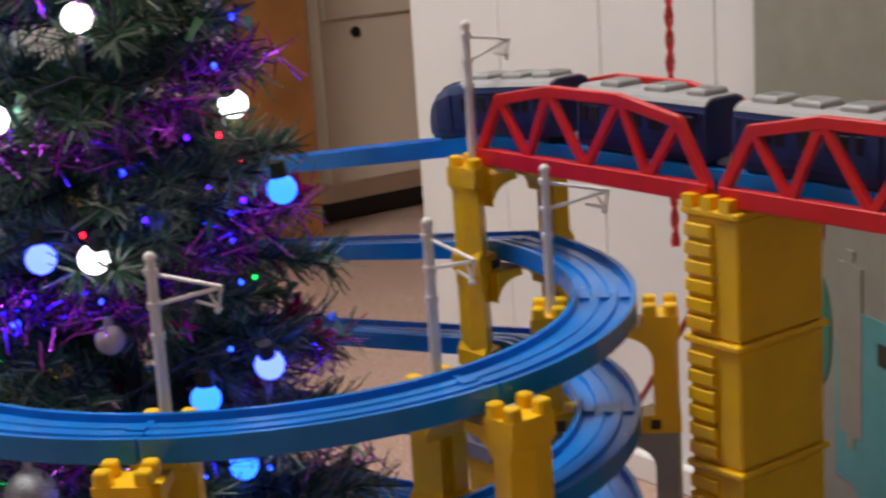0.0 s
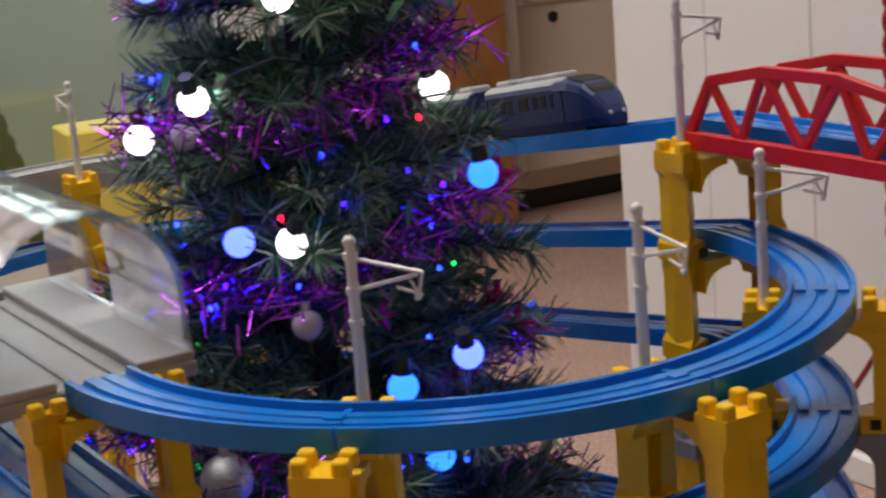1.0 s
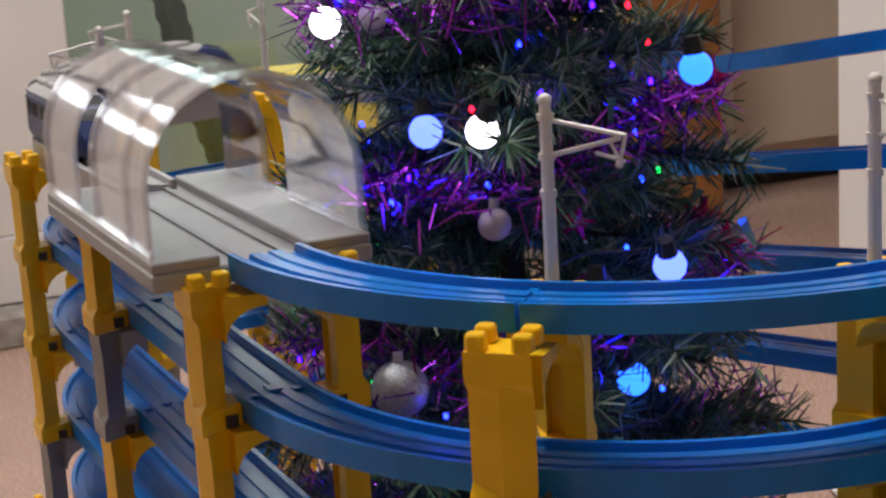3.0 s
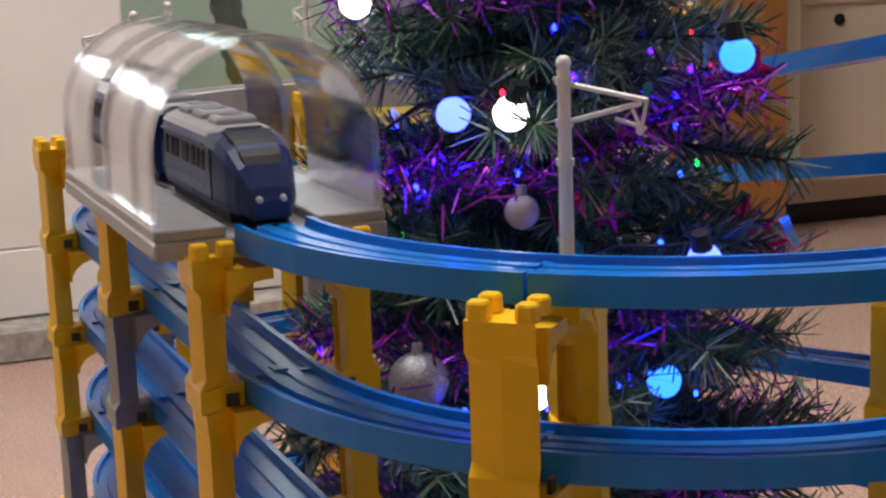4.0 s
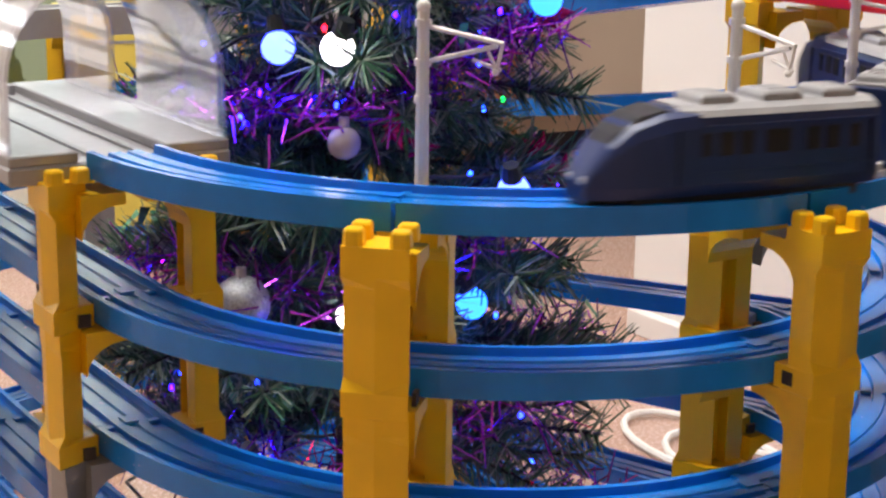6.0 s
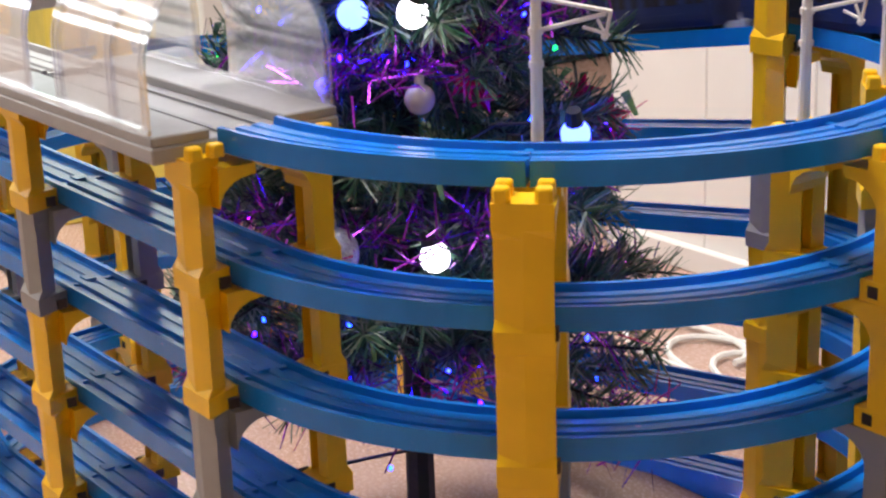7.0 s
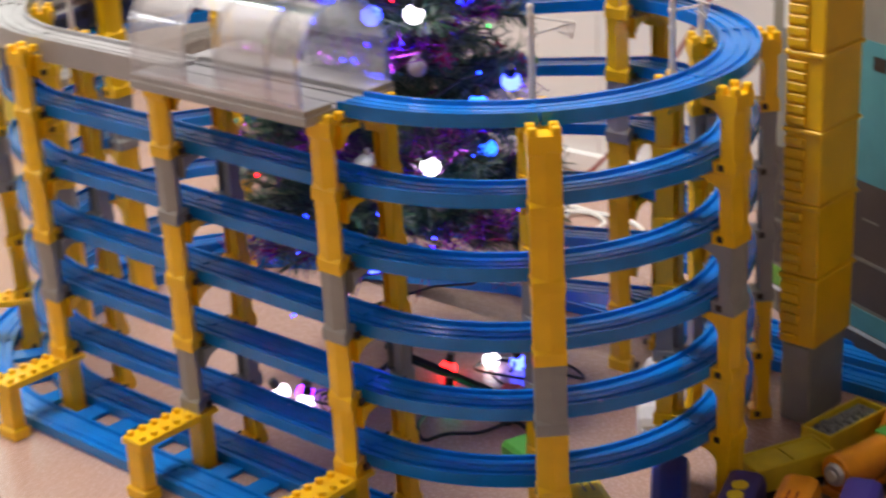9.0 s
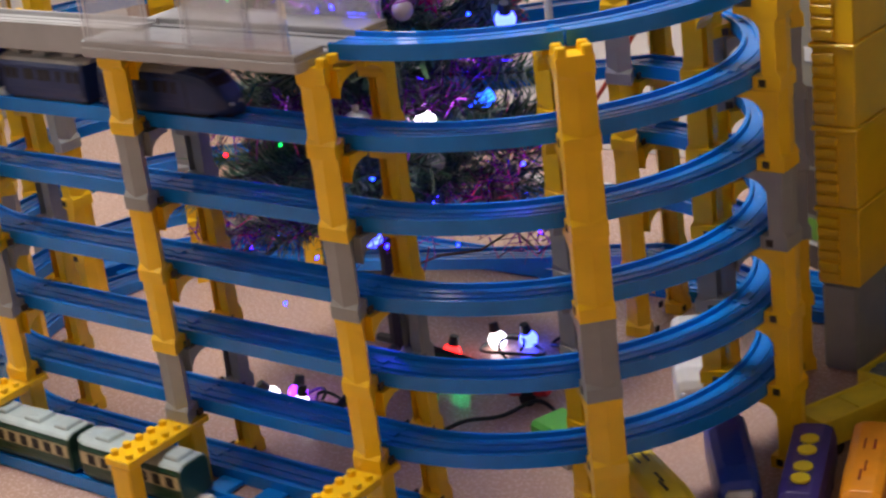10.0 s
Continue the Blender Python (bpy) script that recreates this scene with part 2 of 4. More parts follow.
def level(m):
    return TOP if m == 6 else TOP + PITCH + 0.006 if m >= 7 else PITCH * m + 0.001


def track(s):
    """Place of the centre line s metres past the station's end; before the back straight it lies on the bridge."""
    if s < -(0.864 + CURVE):
        d = -(0.864 + CURVE) - s
        return Vector((D_BR.x * d, R + D_BR.y * d, level(7)))
    k = math.floor((s + 0.864 + CURVE) / LAP)
    u = s + 0.864 + CURVE - k * LAP
    hi, lo = level(7 - k), level(6 - k)
    if u < 0.432:
        return Vector((-u, R, hi + (lo - hi) * u / 0.432))
    if u < 0.432 + CURVE:
        a = math.pi / 2 + (u - 0.432) / R
        return Vector((-0.432 + R * math.cos(a), R * math.sin(a), lo))
    if u < 0.864 + CURVE:
        return Vector((-0.432 + (u - 0.432 - CURVE), -R, lo))
    a = -math.pi / 2 + (u - 0.864 - CURVE) / R
    return Vector((R * math.cos(a), R * math.sin(a), lo))


PROFILE = ((-0.019, 0), (-0.019, 0.0125), (-0.0158, 0.0125), (-0.0152, 0.0085), (-0.0085, 0.0085), (-0.0078, 0.0108), (-0.002, 0.0108), (-0.0015, 0.0098),
           (0.0015, 0.0098), (0.002, 0.0108), (0.0078, 0.0108), (0.0085, 0.0085), (0.0152, 0.0085), (0.0158, 0.0125), (0.019, 0.0125), (0.019, 0))


def rail_piece(name, label, pts, material, skirt=0.0, group="rails of the tower"):
    """One rail laid along the points, with its joint tab."""
    b = BM()
    sec = []
    prof = [(u, v if v > 0 else -skirt) for u, v in PROFILE]
    for i, p in enumerate(pts):
        d = (pts[min(i + 1, len(pts) - 1)] - pts[max(i - 1, 0)]).normalized()
        side = Vector((d.y, -d.x, 0)).normalized()
        sec.append([p + side * u + Vector((0, 0, v)) for u, v in prof])
    loft(b, sec)
    t = thing(name, label, "toy rail", group)
    part("rail_body", b, material, t)
    b = BM()
    a, d = pts[-1], (pts[-1] - pts[-2]).normalized()
    side = Vector((d.y, -d.x, 0)).normalized()
    m = Matrix(((side.x, d.x, 0, a.x), (side.y, d.y, 0, a.y), (side.z, d.z, 1, a.z), (0, 0, 0, 1)))
    box(b, -0.0035, 0.0035, -0.010, -0.0006, 0.0095, 0.0118, m)
    for e in (-0.0118, 0.0118):
        box(b, e - 0.0028, e + 0.0028, -0.0045, -0.0006, 0.0082, 0.0102, m)
    part("joint_tab", b, material, t)
    return t


def tower_rails():
    s0 = -(0.864 + CURVE)
    for k in range(7):
        base = s0 + k * LAP
        spans = [(0, 0.216, "straight_rail"), (0.216, 0.432, "straight_rail")]
        spans += [(0.432 + i * CURVE / 4, 0.432 + (i + 1) * CURVE / 4, "curved_rail") for i in range(4)]
        spans += [(0.432 + CURVE, 0.648 + CURVE, "straight_rail"), (0.648 + CURVE, 0.864 + CURVE, "straight_rail")]
        spans += [(0.864 + CURVE + i * CURVE / 4, 0.864 + CURVE + (i + 1) * CURVE / 4, "curved_rail") for i in range(4)]
        for i, (a, e, nm) in enumerate(spans):
            if k == 0 and i == 7 or k == 6 and i > 7:
                continue
            n = 9 if nm == "curved_rail" else 3 if i > 1 else 5
            pts = [track(base + a + 0.0001 + (e - a - 0.0002) * j / n) for j in range(n + 1)]
            grey = k == 0 and 2 <= i <= 6
            rail_piece(nm, "grey plastic toy rail with a deep side skirt" if grey else "blue plastic toy rail with two wheel grooves", pts, LGREY if grey else BLUE, 0.012 if grey else 0)


tower_rails()


def floor_rails():
    g = "rails on the floor"
    lab = "blue plastic toy rail lying on the floor"
    for i in range(4):
        x = -0.432 + i * 0.216
        rail_piece("straight_rail", lab, [Vector((x + 0.0004 + 0.2152 * j / 3, -0.287, 0.001)) for j in range(4)], BLUE, group=g)
        t = thing("rail_tie", "blue plastic cross ties joining two floor rails", "toy rail", "ties of the floor track")
        for j in range(4):
            b = BM()
            box(b, x + 0.02 + j * 0.054, x + 0.045 + j * 0.054, -0.2675, -0.2355, 0.001, 0.006)
            part("tie", b, BLUE, t, bevel=0.0008)
    for i in range(4):
        a0 = math.pi / 2 + i * math.pi / 4
        rail_piece("curved_rail", lab, [Vector((-0.432 + 0.287 * math.cos(a0 + math.pi / 4 * j / 9), 0.287 * math.sin(a0 + math.pi / 4 * j / 9), 0.001)) for j in range(10)], BLUE, group=g)
        t = thing("rail_tie", "blue plastic cross ties joining two floor rails", "toy rail", "ties of the floor track")
        for j in range(3):
            a = a0 + math.pi / 4 * (j + 0.5) / 3
            b = BM()
            box(b, 0.2355, 0.2675, -0.012, 0.012, 0.001, 0.006, Matrix.Translation((-0.432, 0, 0)) @ Matrix.Rotation(a, 4, "Z"))
            part("tie", b, BLUE, t)
    for i in range(4):
        rail_piece("straight_rail", lab, [Vector((-0.432 + i * 0.216 + 0.2152 * j / 3, 0.287, 0.001)) for j in range(4)], BLUE, group=g)
    for i in range(3):
        p = Vector((0.08, 0.345, 0.001)) + D_BR * 0.216 * i
        rail_piece("straight_rail", lab, [p + D_BR * 0.215 * j / 3 for j in range(4)], BLUE, group=g)


floor_rails()


# ---- stacking pier blocks; +x points to the rail ----
def block_meshes(material, top):
    """One block: square foot and cap, between them a neck with a ridged outer face and a slot in its back."""
    b = BM()
    h = TOP - 6 * PITCH

    def ring(d0, ridge, w, d1, slot, z, lift=0.0):
        g, q = 0.0042, slot
        return [Vector(p) for p in ((d0, -w, z + lift), (d0 - ridge, 0, z), (d0, w, z + lift), (d1, w, z), (d1, g, z), (d1 - q, g, z), (d1 - q, -g, z), (d1, -g, z))]
    foot, neck, cap = (-0.0118, 0.0, 0.0142, 0.0116, 0.0006), (-0.0086, 0.0029, 0.0138, 0.0042, 0.0062), (-0.0118, 0.0, 0.0142, 0.0098, 0.0006) if top else (-0.0092, 0.0022, 0.0139, 0.0068, 0.0006)
    end = PITCH + h if top else PITCH - 0.0004
    loft(b, [ring(*foot, 0.0), ring(*foot, 0.0108), ring(*neck, 0.0112, 0.0050), ring(*neck, 0.0545), ring(*cap, 0.0590), ring(*cap, end)])
    column = mesh_of(b, "block", material, bevel=0.00035)
    b = BM()
    arm = []
    for i in range(6):
        a = math.pi / 2 * i / 5
        x, z = 0.0040 + 0.0190 * (1 - math.cos(a)), 0.044 + 0.0155 * math.sin(a)
        arm.append([Vector((x, -0.0134, z)), Vector((x, -0.0134, PITCH - 0.001)), Vector((x, 0.0134, PITCH - 0.001)), Vector((x, 0.0134, z))])
    arm.append([Vector((0.026, y, z)) for y, z in ((-0.0134, 0.0595), (-0.0134, PITCH - 0.001), (0.0134, PITCH - 0.001), (0.0134, 0.0595))])
    loft(b, arm)
    return column, mesh_of(b, "arm", material)


def stud_mesh(material):
    b = BM()
    loft(b, [[Vector((x * w, y * w, z)) for x, y in ((-1, -0.6), (-0.6, -1), (0.6, -1), (1, -0.6), (1, 0.6), (0.6, 1), (-0.6, 1), (-1, 0.6))] for w, z in ((0.0042, 0), (0.0040, 0.0058), (0.0034, 0.0068))])
    return mesh_of(b, "stud", material)


# Dark block set where the foot has a hole; colour imitates its shade
def hole_shade_mesh():
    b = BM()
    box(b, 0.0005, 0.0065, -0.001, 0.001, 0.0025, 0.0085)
    return mesh_of(b, "hole_shade", DARK)


BLOCKS = {(c, t): block_meshes(m, t) for c, m in (("y", YELLOW), ("g", GREY)) for t in (False, True)}
STUDS = {"y": stud_mesh(YELLOW), "g": stud_mesh(GREY)}
HOLE_SHADE = hole_shade_mesh()


def pier(x, y, turn, colours, first):
    """A stack of blocks from level first; colours run from the lowest block up. turn: degrees of the side that faces the rail."""
    word = "yellow and grey" if "g" in colours else "yellow"
    t = thing("bridge_pier", f"stack of {word} plastic pier blocks holding blue rails", "toy pier", "piers of the tower", m=pose(x, y, first * PITCH, 0, 0, turn))
    for i, c in enumerate(colours):
        top = i == len(colours) - 1
        column, arm = BLOCKS[c, top]
        b = part("block", column, None, t)
        b.location.z = i * PITCH
        part("arm", arm, None, b)
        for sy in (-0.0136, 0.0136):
            part("hole_shade", HOLE_SHADE, None, b).location.y = sy
        if top:
            for sx in (-0.0072, 0.0052):
                for sy in (-0.0097, 0.0097):
                    part("stud", STUDS[c], None, b).location = (sx, sy, PITCH + TOP - 6 * PITCH)
    return t


RO, RI = 0.247, 0.184
STACKS = {  # place on the plan: outer stack, its first level, inner stack
    "front1": ("ygyyy", 1, "yyygyy"), "front2": ("gyygy", 1, "ygyygy"), "front3": ("yygyy", 1, "yygyyy"),
    "right1": ("yygyyy", 0, "yyggyy"), "right2": ("yyygyy", 0, "yygyyy"), "right3": ("yygggy", 0, "ygyygy"), "right4": ("yyyyyyy", 0, "yyyygyy"),
    "back2": ("yygyyyy", 0, "ygyyyyy"),
    "left1": ("yyyygy", 0, "yygyyy"), "left2": ("ygyyyy", 0, "yyygyy"), "left3": ("yyygyy", 0, "yygyyy")}


def all_piers():
    for i, x in enumerate((-0.432, -0.216, 0.0)):
        o, f, n = STACKS[f"front{i + 1}"]
        pier(x, -RO, 90, o, f), pier(x, -RI, -90, n, 0)
    for i, a in enumerate((-45, 0, 45, 90)):
        o, f, n = STACKS[f"right{i + 1}"]
        c, s = math.cos(radians(a)), math.sin(radians(a))
        far = RO + (0.005 if a == -45 else 0)
        pier(far * c, far * s, a + 180, o, f), pier(RI * c, RI * s, a, n, 0)
    o, f, n = STACKS["back2"]
    pier(-0.432, RO, -90, o, f), pier(-0.432, RI, 90, n, 0)
    for i, a in enumerate((135, 180, 225)):
        o, f, n = STACKS[f"left{i + 1}"]
        c, s = math.cos(radians(a)), math.sin(radians(a))
        pier(-0.432 + RO * c, RO * s, a + 180, o, f), pier(-0.432 + RI * c, RI * s, a, n, 0)


all_piers()


def portal(x, y, turn):
    """Low beam over the floor track: a leg outside and a studded beam back to the pier."""
    t = thing("pier_beam", "yellow plastic beam on one leg over the floor rail", "toy pier", "beams over the floor track", m=pose(x, y, 0, 0, 0, turn))
    b = BM()
    box(b, -0.0875, -0.0125, -0.015, 0.015, PITCH - 0.0085, PITCH - 0.0004)
    box(b, -0.012, 0.012, -0.0155, 0.0155, PITCH - 0.0065, PITCH - 0.0004)
    part("beam", b, YELLOW, t, bevel=0.001)
    b = BM()
    for i in range(5):
        for yy in (-0.009, 0.009):
            cyl(b, (-0.08 + i * 0.0145, yy, PITCH - 0.0006), (-0.08 + i * 0.0145, yy, PITCH + 0.004), 0.0036, n=8)
    part("stud_row", b, YELLOW, t)
    b = BM()
    box(b, -0.0865, -0.0705, -0.0115, 0.0115, 0.012, PITCH - 0.009)
    box(b, -0.0895, -0.0685, -0.015, 0.015, 0, 0.0125)
    part("leg", b, YELLOW, t, bevel=0.0015)
    b = BM()
    box(b, -0.0085, 0.0085, -0.0105, 0.0105, 0, PITCH - 0.0068)
    part("leg", b, YELLOW, t, bevel=0.0015)


for px in (-0.432, -0.216, 0.0):
    portal(px, -RO, 90)
portal(-0.432 + RO * math.cos(radians(225)), RO * math.sin(radians(225)), 45)


def mast(x, y, z, turn):
    t = thing("catenary_mast", "white plastic overhead line mast on a pier", "toy mast", "line masts", m=pose(x, y, z, 0, 0, turn))
    b = BM()
    cyl(b, (0, 0, 0), (0, 0, 0.046), 0.0032, 0.0029)
    cyl(b, (0, 0, 0.046), (0, 0, 0.086), 0.0029, 0.0026)
    for z0 in (0.046, 0.062, 0.079):
        cyl(b, (0, 0, z0), (0, 0, z0 + 0.003), 0.0037)
    ball(b, (0, 0, 0.0875), 0.0032)
    part("pole", b, WHITE, t, smooth=False)
    b = BM()
    cyl(b, (0, 0, 0.0795), (0.037, 0, 0.0735), 0.0011, n=6)
    cyl(b, (0, 0, 0.0635), (0.034, 0, 0.0725), 0.0011, n=6)
    cyl(b, (0.0365, 0, 0.0735), (0.034, 0, 0.062), 0.0009, n=6)
    cyl(b, (0.023, 0, 0.066), (0.036, 0, 0.0625), 0.0009, n=6)
    cyl(b, (0.030, 0, 0.070), (0.034, 0, 0.0625), 0.0008, n=6)
    ball(b, (0.0335, 0, 0.0615), 0.0018, 8, 6)
    part("arm", b, WHITE, t)


def masts():
    for a in (-45, 0, 45):
        mast(RI * math.cos(radians(a)), RI * math.sin(radians(a)), TOP, 35 if a < 0 else a)
    mast(0, RI, level(7), 90)
    for a in (135, 180, 225):
        mast(-0.432 + RI * math.cos(radians(a)), RI * math.sin(radians(a)), TOP, a)
    mast(-0.432, -RI, TOP, -90)


masts()


# ---- station with its clear hood ----
def station():
    t = thing("station_platform", "grey plastic station base under a clear arched hood", "toy station")
    b = BM()
    y0, y1, z0 = -0.272, -0.160, TOP
    box(b, -0.232, 0.0, y0, y1, z0 - 0.002, z0 + 0.007)
    part("base", b, LGREY, t, bevel=0.0012)
    b = BM()
    for u in (-0.0118, 0.0118):
        box(b, -0.2315, -0.0005, -R + u - 0.0016, -R + u + 0.0016, z0 + 0.0072, z0 + 0.0086)
    part("rail_groove", b, GREY, t)
    b = BM()
    box(b, -0.231, -0.001, y0 + 0.0005, -R - 0.022, z0 + 0.0068, z0 + 0.0122)
    box(b, -0.231, -0.001, -R + 0.022, y1 - 0.0005, z0 + 0.0068, z0 + 0.0122)
    part("platform", b, LGREY, t, bevel=0.0008)
    h = thing("station_hood", "clear plastic arched hood with raised ribs", "toy station")

    def arch(w, hh, n=20):
        pts = [(-w, 0)] + [(-w * math.cos(math.pi * i / n), hh - w * 0.95 + w * 0.95 * math.sin(math.pi * i / n)) for i in range(n + 1)] + [(w, 0)]
        return pts
    zc, yc = z0 + 0.0124, (y0 + y1) / 2
    outer, inner = arch(0.0535, 0.083), arch(0.052, 0.0815)

    def tube(b, x0, x1, o, i):
        ring = lambda x, pts: [Vector((x, yc + p, zc + q)) for p, q in pts]
        sec0, sec1 = ring(x0, o + i[::-1]), ring(x1, o + i[::-1])
        loft(b, [sec0, sec1])
    # the shell in bays: in the second bay both side walls stand open as windows
    ribs = (-0.223, -0.152, -0.110, -0.045, -0.007)

    def strip(b, x0, x1, a, e):
        o, i = outer[a:e], inner[a:e]
        loft(b, [[Vector((x, yc + p, zc + q)) for p, q in o + i[::-1]] for x in (x0, x1)])
    for k, (x0, x1) in enumerate(zip(ribs, ribs[1:])):
        b = BM()
        if k == 1:
            strip(b, x0, x1, 6, 15)
        else:
            tube(b, x0, x1, outer, inner)
        part("shell", b, CLEAR, h, smooth=True)
    for x in ribs:
        for dx in (-0.0032, 0.0018):
            b = BM()
            tube(b, x + dx - 0.0007, x + dx + 0.0013, arch(0.0552, 0.0852), arch(0.0537, 0.0833))
            part("rib", b, CLEAR, h, smooth=True)
    b = BM()
    for sgn in (-1, 1):
        box(b, -0.226, -0.004, yc + sgn * 0.0545 - 0.0012, yc + sgn * 0.0545 + 0.0012, zc - 0.0002, zc + 0.0028)
    part("foot_rail", b, CLEAR, h)


station()


# ---- red truss bridges on the high line ----
def truss(dist):
    m = Matrix.Translation(Vector((0, R, level(7))) + D_BR * dist) @ Matrix.Rotation(math.atan2(D_BR.y, D_BR.x), 4, "Z")
    t = thing("truss_bridge", "red plastic truss bridge carrying a blue rail", "toy bridge", "red bridges", m=m)
    prof = [(0.0, 0.0), (0.022, 0.036), (0.07, 0.045), (0.134, 0.045), (0.182, 0.036), (0.204, 0.0)]

    def bar(name, a, e, y, w=0.0036, d=0.005):
        a, e = Vector((a[0], 0, a[1])), Vector((e[0], 0, e[1]))
        v = e - a
        mm = Matrix.Translation(((a + e) / 2) + Vector((0, y, 0.004))) @ Matrix.Rotation(-math.atan2(v.z, v.x), 4, "Y")
        b = BM()
        box(b, -v.length / 2 - w / 3, v.length / 2 + w / 3, -d / 2, d / 2, -w, w, mm)
        part(name, b, RED, t, bevel=0.0006)
    for y in (-0.029, 0.029):
        for p, q in zip(prof, prof[1:]):
            bar("top_chord", p, q, y)
        bar("bottom_chord", (0, -0.003), (0.204, -0.003), y, 0.0055, 0.007)
        xs = [0.022, 0.048, 0.070, 0.102, 0.134, 0.156, 0.182]
        zs = [0.036, 0, 0.045, 0, 0.045, 0, 0.036]
        for i in range(6):
            bar("diagonal", (xs[i], zs[i]), (xs[i + 1], zs[i + 1]), y, 0.0028, 0.0045)
    for x in (0.008, 0.054, 0.102, 0.150, 0.196):
        b = BM()
        box(b, x - 0.005, x + 0.005, -0.026, 0.026, -0.005, -0.0005)
        part("cross_beam", b, RED, t)


truss(0.006), truss(0.222), truss(0.438)


def high_rails():
    for i in range(3):
        p = Vector((0, R, level(7))) + D_BR * (0.002 + 0.216 * i)
        rail_piece("straight_rail", "blue plastic toy rail on the red bridge", [p + D_BR * 0.215 * j / 3 for j in range(4)], BLUE, group="rails on the bridge")


high_rails()


def great_pier(dist):
    m = Matrix.Translation(Vector((0, R, 0)) + D_BR * dist) @ Matrix.Rotation(math.atan2(D_BR.y, D_BR.x), 4, "Z")
    t = thing("tall_pier", "tall yellow ribbed plastic pier under a red bridge", "toy pier", "tall piers", m=m)
    b = BM()
    box(b, 0.003, 0.038, -0.034, 0.034, 0, 0.088)
    part("plinth", b, GREY, t, bevel=0.003)
    for i in range(5):
        z = 0.0885 + i * 0.0765
        b = BM()
        box(b, 0.002, 0.042, -0.036, 0.036, z, z + 0.0715)
        part("section", b, YELLOW, t, bevel=0.0012)
        b = BM()
        box(b, 0.0, 0.044, -0.039, 0.039, z + 0.0715, z + 0.0761)
        part("lip", b, YELLOW, t, bevel=0.0012)
        for j in range(6):
            b = BM()
            box(b, 0.003, 0.024, -0.0395, -0.0362, z + 0.004 + j * 0.011, z + 0.012 + j * 0.011)
            part("rib", b, YELLOW, t, bevel=0.0008)
    for x in (0.006, 0.020, 0.034):
        for y in (-0.034, 0.034):
            b = BM()
            box(b, x - 0.004, x + 0.004, y - 0.005, y + 0.005, 0.4707, 0.4775)
            part("battlement", b, YELLOW, t)


great_pier(0.196)


# ---- the train ----
def car_body(b, length, nose, w=0.0186, h=0.0405):
    """Car along +x with its rounded roof; a nose tapers the front end."""
    ends = [(0.66, 1, 1), (0.76, 0.98, 0.97), (0.86, 0.90, 0.86), (0.93, 0.78, 0.66), (0.98, 0.58, 0.42), (1.0, 0.42, 0.28)] if nose else [(0.985, 1, 1), (1.0, 0.96, 0.99)]
    rows = [(-length / 2, 0.96, 0.985), (-length / 2 + 0.002, 1, 1), (0.0, 1, 1)] + [(-length / 2 + length * f, a, c) for f, a, c in ends]
    sec = []
    for x, a, c in rows:
        ww, hh = w * a, h * c
        sec.append([Vector((x, y * ww, z)) for y, z in ((-0.9, 0.004), (-1, 0.009), (-1, hh * 0.5), (-0.97, hh * 0.8), (-0.86, hh * 0.93), (-0.55, hh), (0.55, hh), (0.86, hh * 0.93), (0.97, hh * 0.8), (1, hh * 0.5), (1, 0.009), (0.9, 0.004))])
    loft(b, sec)


